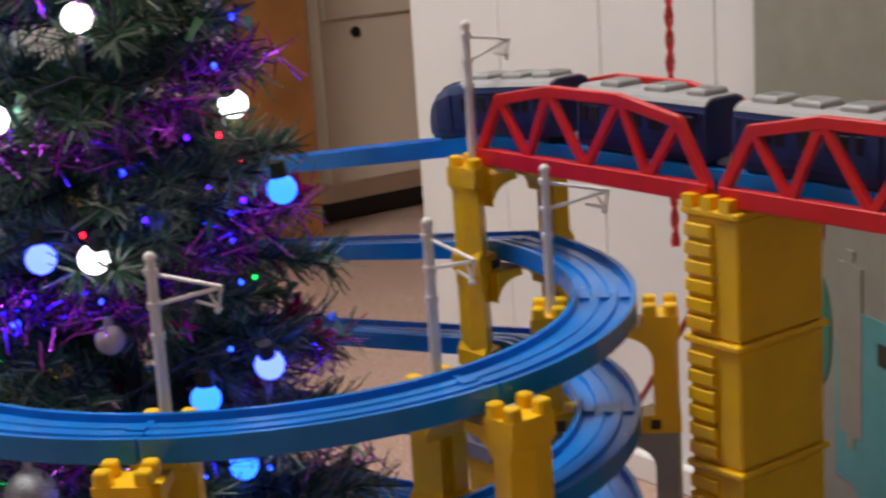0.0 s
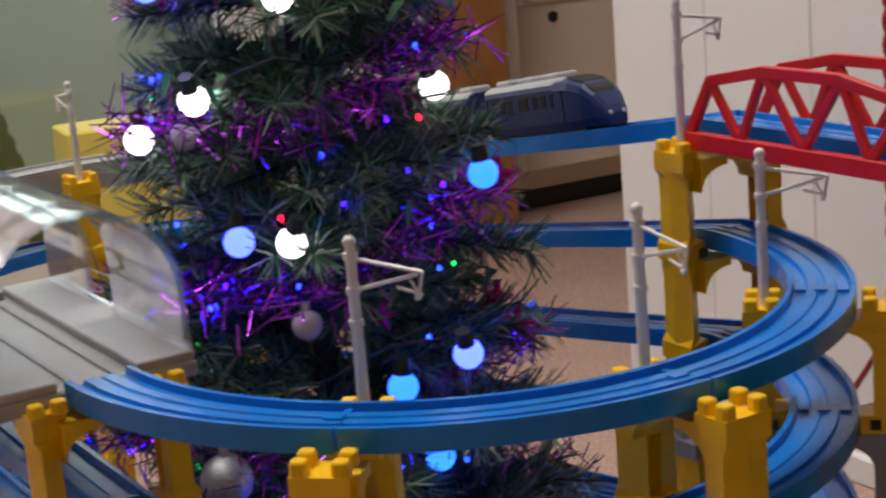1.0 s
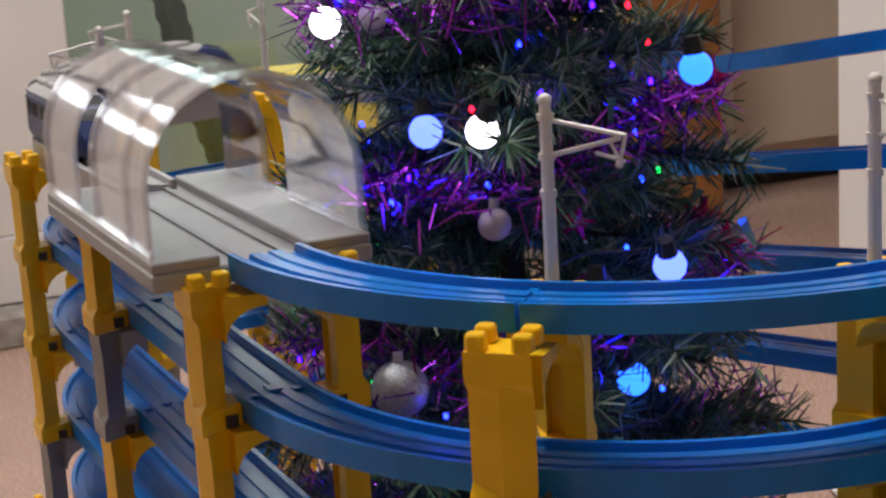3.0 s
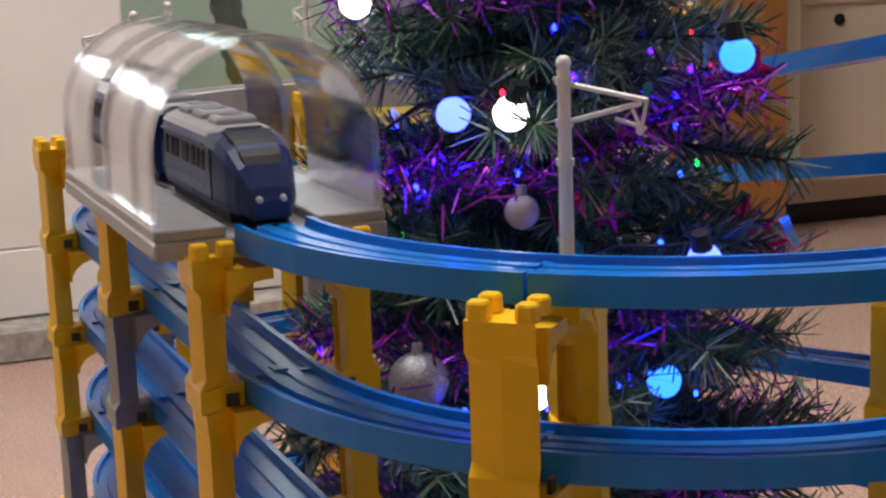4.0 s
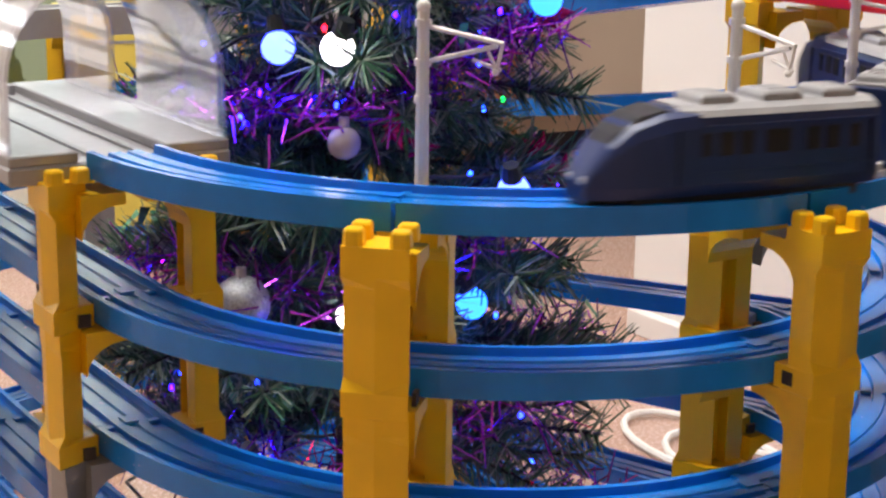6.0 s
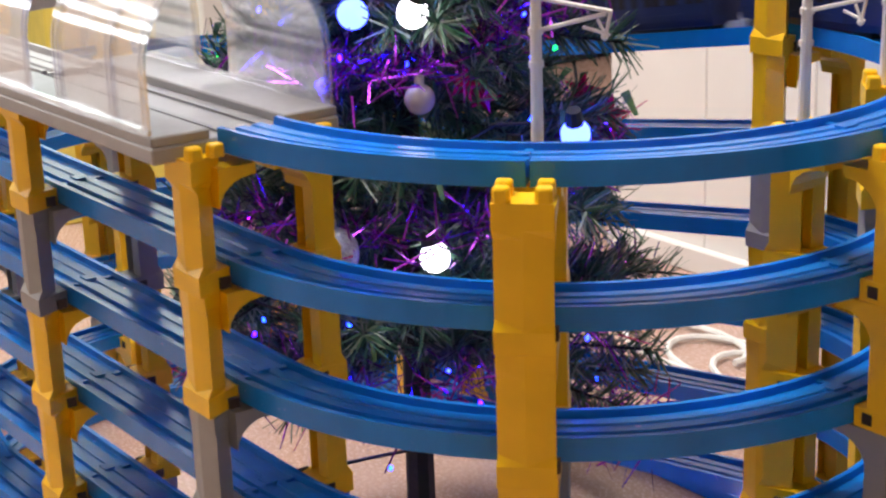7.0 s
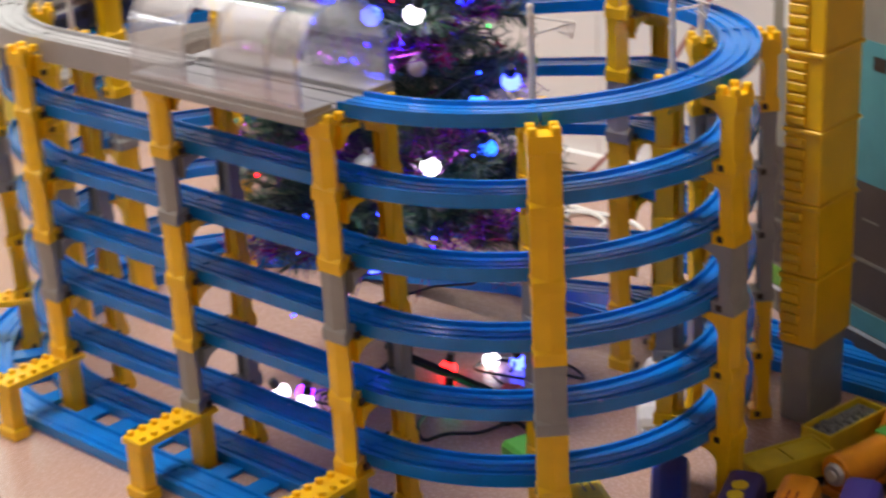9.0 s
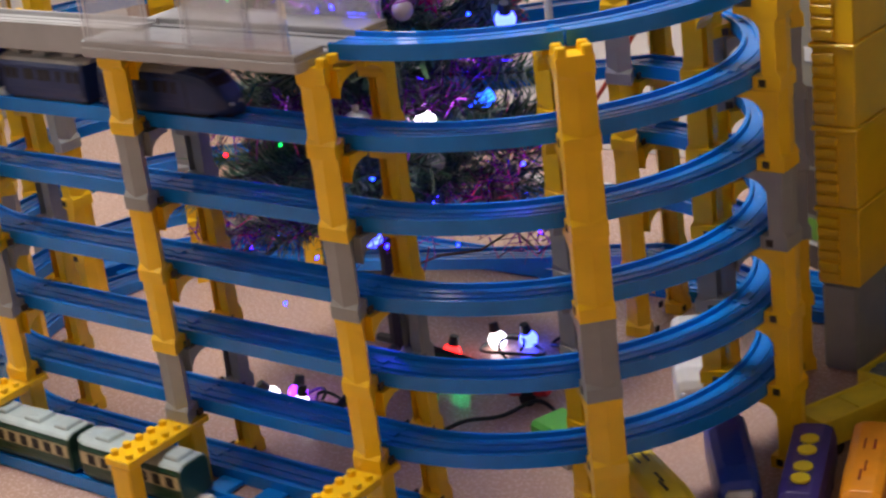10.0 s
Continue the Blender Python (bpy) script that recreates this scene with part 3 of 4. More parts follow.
def train_car(name, label, group, length, nose, paint, roofpaint):
    t = thing(name, label, "toy train", group)
    zz = 0.0105
    up = Matrix.Translation((0, 0, zz))
    b = BM()
    car_body(b, length, nose)
    bmesh.ops.transform(b, matrix=up, verts=b.verts)
    part("body", b, paint, t, smooth=False, bevel=0.0006)
    # roof skin with rounded shoulders, and its equipment boxes
    b = BM()
    x1 = length / 2 - (length * 0.34 if nose else 0.001)
    loft(b, [[Vector((x, y * k, zz + q)) for y, q in ((-0.0172, 0.0368), (-0.0150, 0.0392), (-0.0100, 0.0412), (0.0100, 0.0412), (0.0150, 0.0392), (0.0172, 0.0368))] for x, k in ((-length / 2 + 0.0008, 1.0), (x1 - 0.004, 1.0), (x1 + 0.006, 0.8))])
    part("roof", b, roofpaint, t)
    for x, l in ((-0.38, 0.13), (-0.17, 0.15), (0.06, 0.13)) if nose else ((-0.37, 0.14), (-0.06, 0.17), (0.30, 0.15)):
        b = BM()
        loft(b, [[Vector((length * (x + sx * l * k), y * k, z)) for sx, y in ((-0.5, -0.0102), (0.5, -0.0102), (0.5, 0.0102), (-0.5, 0.0102))] for k, z in ((1.0, zz + 0.0406), (0.97, zz + 0.0436), (0.82, zz + 0.0450))])
        part("roof_box", b, roofpaint, t, bevel=0.0004)
        b = BM()
        for g in (-1, 0, 1):
            box(b, length * x + g * 0.0042 - 0.0008, length * x + g * 0.0042 + 0.0008, -0.0062, 0.0062, zz + 0.0449, zz + 0.0454)
        part("vent", b, roofpaint, t)
    # side windows: wide panes and narrow ones by turns, and the door panes
    spots = ((-0.42, 0.0050), (-0.345, 0.0070), (-0.275, 0.0070), (-0.165, 0.0125), (-0.035, 0.0070), (0.035, 0.0070), (0.115, 0.0045)) if nose else ((-0.43, 0.0070), (-0.345, 0.0070), (-0.20, 0.0125), (-0.03, 0.0070), (0.05, 0.0070), (0.19, 0.0050), (0.31, 0.0070), (0.40, 0.0050))
    for x, wd in spots:
        for y in (-0.0190, 0.0178):
            b = BM()
            box(b, length * x, length * x + wd, y, y + 0.0012, zz + 0.0205, zz + 0.0305)
            part("window", b, GLASS_DARK, t, bevel=0.0004)
    for y in (-0.0189, 0.0181):
        b = BM()
        box(b, -length * 0.488, length * (0.14 if nose else 0.488), y, y + 0.0008, zz + 0.0325, zz + 0.0335)
        part("gutter", b, paint, t)
        b = BM()
        box(b, -length * 0.488, length * (0.14 if nose else 0.488), y, y + 0.0008, zz + 0.0130, zz + 0.0140)
        part("waist_line", b, paint, t)
        for dx in (-0.463, 0.225 if nose else 0.46):
            b = BM()
            box(b, length * dx - 0.0004, length * dx + 0.0004, y, y + 0.0008, zz + 0.008, zz + 0.0322)
            part("door_seam", b, BLACK, t)
    if nose:
        b = BM()
        loft(b, [[Vector((length * fx, y * 0.0186 * a, zz + q)) for y, q in ((-0.86, z0), (-0.62, z1), (0.62, z1), (0.86, z0))] for fx, a, z0, z1 in ((0.24, 0.97, 0.0335, 0.0402), (0.33, 0.92, 0.0270, 0.0372), (0.405, 0.82, 0.0205, 0.0305), (0.43, 0.74, 0.0190, 0.0268))])
        part("windscreen", b, GLASS_DARK, t)
        for y in (-0.0075, 0.0075):
            b = BM()
            ball(b, (length * 0.490, y * 0.75, zz + 0.0115), 0.0021, 8, 6)
            part("headlight", b, SILVER, t)
        b = BM()
        box(b, length * 0.36, length * 0.488, -0.0085, 0.0085, zz + 0.001, zz + 0.0062)
        part("skirt", b, BLACK, t, bevel=0.001)
    b = BM()
    box(b, -length * 0.44, length * (0.36 if nose else 0.44), -0.0150, 0.0150, zz - 0.001, zz + 0.0075)
    part("chassis", b, BLACK, t)
    for x in (-0.3, 0.26):
        for y in (-0.0125, 0.0125):
            b = BM()
            cyl(b, (length * x, y - 0.002, zz + 0.0043), (length * x, y + 0.002, zz + 0.0043), 0.0062, n=12)
            part("wheel", b, BLACK, t)
    b = BM()
    box(b, -length / 2 - 0.017, -length / 2 + 0.004, -0.0042, 0.0042, zz + 0.001, zz + 0.0052)
    cyl(b, (-length / 2 - 0.013, 0, zz + 0.0052), (-length / 2 - 0.013, 0, zz + 0.0082), 0.0036, n=10)
    part("coupling", b, WHITE, t)
    return t


CAR, MID = 0.141, 0.108
navy_front = train_car("train_car", "navy blue toy express leading car with grey roof", "express train", CAR, True, NAVY, ROOF)
navy_middle = train_car("train_car", "navy blue toy express middle car with grey roof", "express train", MID, False, NAVY, ROOF)
navy_rear = train_car("train_car", "navy blue toy express tail car with grey roof", "express train", CAR, True, NAVY, ROOF)
green_front = train_car("tram_car", "dark green and cream toy train car, pale roof", "green train", 0.128, False, DGREEN, PALE)
green_rear = train_car("tram_car", "dark green and cream toy train car, pale roof", "green train", 0.128, False, DGREEN, PALE)
for car_ob in (green_front, green_rear):
    band = BM()
    for yy in (-0.0192, 0.0184):
        box(band, -0.062, 0.062, yy, yy + 0.0008, 0.0295, 0.0415)
    part("band", band, CREAM, car_ob, "cream waist band")
    for kk in range(7):
        for yy in (-0.0196, 0.0186):
            wb = BM()
            box(wb, -0.056 + kk * 0.0165, -0.047 + kk * 0.0165, yy, yy + 0.001, 0.0305, 0.0405)
            part("window", wb, GLASS_DARK, car_ob)


# ---- the tree ----
TREE = Vector((-0.168, 0.002, 0))
rng = random.Random(7)


def reach(z):
    return max(0.045, 0.208 - 0.165 * z)


def tree():
    t = thing("christmas_tree", "dark green artificial tree with frosted tips, lights and purple tinsel", "tree", m=Matrix.Translation(TREE))
    b = BM()
    cyl(b, (0, 0, 0.03), (0, 0, 0.85), 0.011, 0.004, 8)
    for i in range(3):
        a = i * 2.094 + 0.4
        cyl(b, (0, 0, 0.04), (0.10 * math.cos(a), 0.10 * math.sin(a), 0.006), 0.006, 0.005, 6)
    part("trunk", b, BARK, t)
    green, pale, wood = ([], []), ([], []), BM()

    def blade(store, p, d, ln, wd):
        side = d.cross(Vector((rng.gauss(0, 1), rng.gauss(0, 1), rng.gauss(0, 1)))).normalized() * wd
        n = len(store[0])
        store[0].extend([p - side, p + side, p + d * ln + side * 0.5, p + d * ln - side * 0.5])
        store[1].append((n, n + 1, n + 2, n + 3))
    z = 0.195
    while z < 0.86:
        for i in range(19):
            a = (i + rng.uniform(-0.35, 0.35)) * 6.283 / 19 * 2 + z * 9
            L = reach(z) * (rng.uniform(0.85, 1.12) if i % 2 else rng.uniform(0.45, 0.75))
            d0 = Vector((math.cos(a), math.sin(a), rng.uniform(-0.12, 0.10) if i % 2 else rng.uniform(0.1, 0.45))).normalized()
            p0 = Vector((0, 0, z + rng.uniform(-0.010, 0.014)))
            tips = [(p0, d0, L)]
            for sgn in (-1, 1):
                q = p0 + d0 * L * rng.uniform(0.4, 0.6)
                d1 = (d0 + Vector((-d0.y, d0.x, 0)) * sgn * rng.uniform(0.45, 0.8) + Vector((0, 0, rng.uniform(-0.1, 0.3)))).normalized()
                tips.append((q, d1, L * rng.uniform(0.32, 0.5)))
            for p, d, ln in tips:
                cyl(wood, p, p + d * ln * 0.97, 0.0011, n=4)
                steps = int(ln / 0.0019)
                for s in range(steps):
                    f = s / steps
                    if f < 0.12:
                        continue
                    for k in range(3):
                        o = Vector((rng.gauss(0, 1), rng.gauss(0, 1), rng.gauss(0, 1)))
                        o = (o - d * o.dot(d)).normalized()
                        dd = (o + d * rng.uniform(0.5, 1.1)).normalized()
                        frost = f > 0.4 and rng.random() < 0.34
                        blade(pale if frost else green, p + d * ln * f, dd, rng.uniform(0.017, 0.027), 0.0008)
        z += 0.056
    part("branch_wire", wood, BARK, t)
    for nm, st, m in (("crown", green, NEEDLE), ("frosted_tip", pale, TIP)):
        me = bpy.data.meshes.new(nm)
        me.from_pydata(st[0], [], st[1])
        me.materials.append(m)
        ob = part(nm, me, m, t)
        tagged(ob, kind="stuff")
    # tinsel garlands wound round the crown
    for nm, m, turns, z0, z1, count, ph in (("tinsel", TINSEL, 5.6, 0.13, 0.70, 6400, 0.3), ("foil_strip", FOIL, 4.5, 0.2, 0.64, 120, 2.0)):
        st = ([], [])
        for i in range(count):
            f = rng.random()
            a, zz = ph + turns * 6.283 * f, z0 + (z1 - z0) * f
            r = reach(zz) * min(1.02, max(0.35, rng.gauss(0.8, 0.12)))
            p = Vector((r * math.cos(a), r * math.sin(a), zz + 0.01 * math.sin(a * 3) + rng.gauss(0, 0.004)))
            d = Vector((rng.gauss(0, 1), rng.gauss(0, 1), rng.gauss(0, 1))).normalized()
            if nm == "tinsel":
                blade(st, p, d, rng.uniform(0.014, 0.03), 0.0008)
            else:
                blade(st, p, (d + Vector((0, 0, -1.5))).normalized(), rng.uniform(0.012, 0.02), 0.0032)
        me = bpy.data.meshes.new(nm)
        me.from_pydata(st[0], [], st[1])
        me.materials.append(m)
        tagged(part(nm, me, m, t), kind="stuff")
    # light string
    b = BM()
    last = None
    for i in range(150):
        f = i / 149
        a, zz = 1.0 + 7 * 6.283 * f, 0.10 + 0.66 * f
        r = reach(zz) * 0.8
        p = Vector((r * math.cos(a), r * math.sin(a), zz + 0.008 * math.sin(i * 1.7)))
        if last:
            cyl(b, last, p, 0.0012, n=5)
        last = p
    part("light_wire", b, WIRE, t)


tree()

LIT = {"white": glow("lit_white", (1.0, 0.92, 0.98), 7), "warm": glow("lit_warm", (1.0, 0.62, 0.42), 5), "blue": glow("lit_blue", (0.03, 0.05, 1.0), 18), "red": glow("lit_red", (1.0, 0.012, 0.012), 9),
       "green": glow("lit_green", (0.03, 0.8, 0.26), 4), "cyan": glow("lit_cyan", (0.012, 0.09, 1.0), 9), "violet": glow("lit_violet", (0.2, 0.012, 1.0), 16)}
SPARK = {"blue": glow("led_blue", (0.003, 0.006, 1.0), 85), "violet": glow("led_violet", (0.012, 0.001, 1.0), 65), "red": glow("led_red", (1.0, 0.003, 0.01), 30), "cyan": glow("led_cyan", (0.004, 0.02, 1.0), 40), "green": glow("led_green", (0.005, 0.8, 0.1), 6)}


def bulb(x, y, z, colour, r=0.0095):
    word = {"white": "white", "warm": "warm white", "cyan": "pale blue"}.get(colour, colour)
    t = thing("light_bulb", f"round {word} glowing fairy light bulb on the tree", "light bulb", "fairy lights", m=pose(x, y, z, rng.uniform(-25, 25), rng.uniform(-25, 25), 0))
    b = BM()
    ball(b, (0, 0, 0), r)
    part("globe", b, LIT[colour], t, smooth=True)
    b = BM()
    cyl(b, (0, 0, r * 0.85), (0, 0, r * 1.9), r * 0.62, r * 0.5)
    part("holder", b, WIRE, t)


for bx, by, bz, bc in ((-0.083, 0.054, 0.524, "white"), (-0.115, -0.096, 0.533, "white"), (-0.098, -0.084, 0.446, "blue"), (-0.035, 0.055, 0.473, "cyan"), (-0.043, 0.013, 0.297, "cyan"),
                       (-0.058, -0.068, 0.449, "white"), (-0.055, -0.060, 0.297, "white"), (-0.175, -0.110, 0.505, "white"), (-0.025, -0.020, 0.355, "cyan"), (-0.020, 0.025, 0.367, "blue"),
                       (-0.095, -0.043, 0.590, "white"), (-0.160, -0.100, 0.600, "blue"), (-0.095, -0.105, 0.2, "blue"), (-0.257, -0.100, 0.0105, "white"), (-0.217, -0.102, 0.0105, "white"), (-0.235, -0.085, 0.0105, "violet"),
                       (-0.146, 0.051, 0.0105, "red"), (-0.091, 0.108, 0.0105, "blue"), (-0.120, 0.095, 0.0105, "white"), (-0.105, 0.005, 0.0105, "green")):
    bulb(bx, by, bz, bc)


def pea(x, y, z, colour):
    b = BM()
    ball(b, (0, 0, 0), 0.0014, 8, 6, (1, 1, 1.7))
    thing("led_light", f"tiny {colour} glowing LED in the branches", "light bulb", "small leds", m=pose(x, y, z, 20, 30, 0), bm=b, material=SPARK[colour], smooth=True)


for i in range(64):
    a_, z_ = rng.uniform(-2.5, 1.0), rng.uniform(0.14, 0.64)
    r_ = reach(z_) * rng.uniform(0.55, 0.92)
    pea(TREE.x + r_ * math.cos(a_), TREE.y + r_ * math.sin(a_), z_, rng.choice(("blue", "blue", "blue", "blue", "violet", "violet", "red", "cyan", "blue", "green")))


def bauble(x, y, z, r, m, label):
    t = thing("bauble", label, "ornament", "baubles", m=pose(x, y, z))
    b = BM()
    ball(b, (0, 0, 0), r, 20, 14)
    part("sphere", b, m, t, smooth=True)
    b = BM()
    cyl(b, (0, 0, r * 0.97), (0, 0, r + 0.005), 0.003)
    part("cap", b, SILVER, t)
    b = BM()
    cyl(b, (0, 0, r + 0.004), (0, 0, r + 0.03), 0.0003, n=4)
    part("thread", b, WIRE, t)


bauble(-0.085, -0.115, 0.304, 0.0165, GLITTER, "silver glitter bauble hanging in the tree")
bauble(-0.065, -0.06, 0.395, 0.0095, MILK, "unlit milky white globe in the tree")
bauble(-0.147, -0.091, 0.507, 0.0095, MILK, "unlit milky white globe in the tree")
bauble(-0.05, -0.06, 0.26, 0.009, GLITTER, "small silver bauble hanging in the tree")


def star(x, y, z, r, turn):
    b = BM()
    pts = [(r * (1 if i % 2 == 0 else 0.42) * math.sin(i * math.pi / 5), r * (1 if i % 2 == 0 else 0.42) * math.cos(i * math.pi / 5)) for i in range(10)]
    for s in (-1, 1):
        c = b.verts.new((0, 0.0035 * s, 0))
        ring = [b.verts.new((p, 0.0004 * s, q)) for p, q in pts]
        for i in range(10):
            b.faces.new((c, ring[i], ring[(i + 1) % 10]))
    thing("star_ornament", "pink glitter star hanging from a branch", "ornament", "star ornaments", m=pose(x, y, z, 8, 14, turn), bm=b, material=PINK)


star(-0.090, 0.100, 0.458, 0.015, 55), star(-0.060, 0.088, 0.364, 0.0145, 50), star(-0.08, 0.0, 0.385, 0.012, 50), star(-0.19, -0.12, 0.40, 0.012, 60), star(-0.06, -0.03, 0.40, 0.012, 40), star(-0.10, 0.10, 0.372, 0.013, 60)


# ---- background things ----
def appliance():
    t = thing("storage_heater", "beige enamelled appliance with rounded lower corners", "appliance", m=pose(-1.92, 1.59, 0, 0, 0, 86))
    b = BM()
    box(b, -0.42, 0.42, -0.3, 0.3, 0.04, 1.2)
    bmesh.ops.bevel(b, geom=[e for e in b.edges], offset=0.045, segments=4, affect="EDGES")
    part("body", b, BEIGE, t, smooth=False)
    b = BM()
    box(b, -0.37, 0.37, -0.306, -0.298, 0.385, 1.1)
    part("door", b, BEIGE, t, bevel=0.004)
    b = BM()
    cyl(b, (-0.30, -0.299, 0.36), (-0.30, -0.304, 0.36), 0.010)
    part("knob", b, BLACK, t)
    b = BM()
    box(b, -0.36, 0.36, -0.24, 0.24, 0, 0.045)
    part("foot", b, BLACK, t)


appliance()


def wood_post():
    b = BM()
    box(b, -1.58, -1.48, 0.90, 1.06, 0, 2.4)
    thing("wooden_post", "orange brown varnished wooden door post", "post", kind="structure", bm=b, material=WOOD, bevel=0.004)
    # Black block put in for the dark gap here; its door is made up
    t = thing("dark_gap_block", "black block standing in for the dark gap beside the post", "cabinet", m=pose(-1.93, 1.22, 0))
    b = BM()
    box(b, -0.25, 0.2, -0.2, -0.075, 0, 0.9)
    part("body", b, BLACK, t, bevel=0.004)
    b = BM()
    box(b, 0.2004, 0.212, -0.195, -0.08, 0.03, 0.88)
    part("door", b, BLACK, t, bevel=0.003)


wood_post()


def hose():
    t = thing("vacuum_hose", "ribbed black hose standing behind the glass door", "hose")
    b = BM()
    pts = [Vector((-1.72, 0.34 - 0.13 * math.sin(f * 2.6), 0.03 + 0.95 * f)) for f in [i / 60 for i in range(61)]]
    for i, (p, q) in enumerate(zip(pts, pts[1:])):
        cyl(b, p, q, 0.025 if i % 2 else 0.022, n=12)
    part("tube", b, HOSE, t)


hose()


def yellow_board():
    t = thing("yellow_carton", "yellow cardboard box leaning near the glass door", "box", m=pose(-1.32, 0.30, 0, 0, 0, -8))
    b = BM()
    box(b, -0.05, 0.05, -0.075, 0.075, 0, 0.345)
    part("carton", b, CARD, t, bevel=0.003)
    for z in (0.30, 0.22):
        b = BM()
        box(b, 0.05, 0.0508, -0.05, 0.03, z, z + 0.004)
        part("print_bar", b, GREY, t)


yellow_board()


def sweep(b, pts, r, n=6):
    """One tube along the points."""
    sec = []
    for i, p in enumerate(pts):
        d = (pts[min(i + 1, len(pts) - 1)] - pts[max(i - 1, 0)]).normalized()
        q = d.to_track_quat("Z", "Y")
        sec.append([p + q @ Vector((r * math.cos(6.2832 * k / n), r * math.sin(6.2832 * k / n), 0)) for k in range(n)])
    loft(b, sec)


def red_cord():
    t = thing("hanging_rope", "twisted red rope hanging in front of the partition", "rope")
    b = BM()
    for k in range(2):
        pts = [Vector((-0.215 + 0.0024 * math.cos(i * 0.9 + k * math.pi), 0.60 + 0.0024 * math.sin(i * 0.9 + k * math.pi), 0.30 + i * 0.006)) for i in range(351)]
        sweep(b, pts, 0.0023)
    part("strand", b, RED, t)
    t2 = thing("power_cable", "thin dark and red cable running down to the floor", "cable")
    b = BM()
    pts = [Vector((-0.42 + 0.24 * f, 0.64 - 0.1 * f * (1 - f), 0.008 + 0.30 * f ** 1.6)) for f in [i / 20 for i in range(21)]]
    sweep(b, pts, 0.003)
    part("cord", b, PRED, t2)
    t3 = thing("white_cable", "white cable coiled on the floor behind the tower", "cable")
    b = BM()
    pts = [Vector((-0.42 + 0.09 * math.cos(i * 0.3) + i * 0.003, 0.5 + 0.05 * math.sin(i * 0.3), 0.006)) for i in range(60)]
    sweep(b, pts, 0.0035)
    part("cord", b, WHITE, t3)


red_cord()


def play_board():
    """Upright printed play board; x runs along it, z up."""
    m = Matrix.Translation((0.04, 0.42, 0)) @ Matrix.Rotation(math.atan2(D_MAT.y, D_MAT.x), 4, "Z")
    t = thing("play_board", "upright toy town board printed with road, pond and houses", "play mat", m=m)
    b = BM()
    box(b, 0, 0.9, 0, 0.006, 0, 0.75)
    part("board", b, SAND, t)

    def patch(nm, material, x0, x1, z0, z1, lift=0.0006, r=0.0):
        bb = BM()
        box(bb, x0, x1, -lift, 0.0005, z0, z1)
        if r:
            bmesh.ops.bevel(bb, geom=[e for e in bb.edges if abs(e.verts[0].co.y - e.verts[1].co.y) > 1e-5], offset=r, segments=5, affect="EDGES")
        part(nm, bb, material, t)
    patch("road", ASPHALT, 0.0, 0.9, 0.062, 0.205)
    patch("lane_line", SAND, 0.0, 0.9, 0.113, 0.117, 0.001)
    for i in range(18):
        patch("dash", SAND, 0.02 + i * 0.048, 0.045 + i * 0.048, 0.162, 0.164, 0.001)
    patch("verge", GRASS, 0.0, 0.115, 0.034, 0.057, 0.001)
    patch("pond", TEAL, 0.115, 0.9, 0.205, 0.36, 0.0008, 0.03)
    patch("pond", TEAL, 0.125, 0.9, 0.033, 0.057, 0.001)
    patch("kerb_line", WHITE, 0.0, 0.9, 0.027, 0.031, 0.001)
    patch("roadside", ASPHALT, 0.02, 0.9, 0.0, 0.026, 0.001)
    patch("house_wall", WHITE, 0.02, 0.085, 0.345, 0.40, 0.001)
    patch("house_roof", PRED, 0.005, 0.10, 0.40, 0.45, 0.001)
    patch("door_print", PRED, 0.045, 0.06, 0.345, 0.37, 0.0014)
    patch("pond_rim", SAND, 0.12, 0.15, 0.26, 0.40, 0.0012, 0.01)
    bb = BM()
    cyl(bb, (0.095, -0.0012, 0.335), (0.095, 0.0, 0.335), 0.02, n=24)
    bmesh.ops.transform(bb, matrix=Matrix.Translation((0.095, 0, 0.335)) @ Matrix.Diagonal((0.7, 1, 1.9, 1)) @ Matrix.Translation((-0.095, 0, -0.335)), verts=bb.verts)
    part("tree_print", bb, PTREE, t)
    patch("white_sign", WHITE, 0.05, 0.062, 0.232, 0.247, 0.0012)
    patch("white_sign", WHITE, 0.07, 0.083, 0.234, 0.249, 0.0012)
    for i in range(5):
        patch("bench_print", DARK, 0.17 + i * 0.04, 0.19 + i * 0.04, 0.33, 0.345, 0.0013)


play_board()


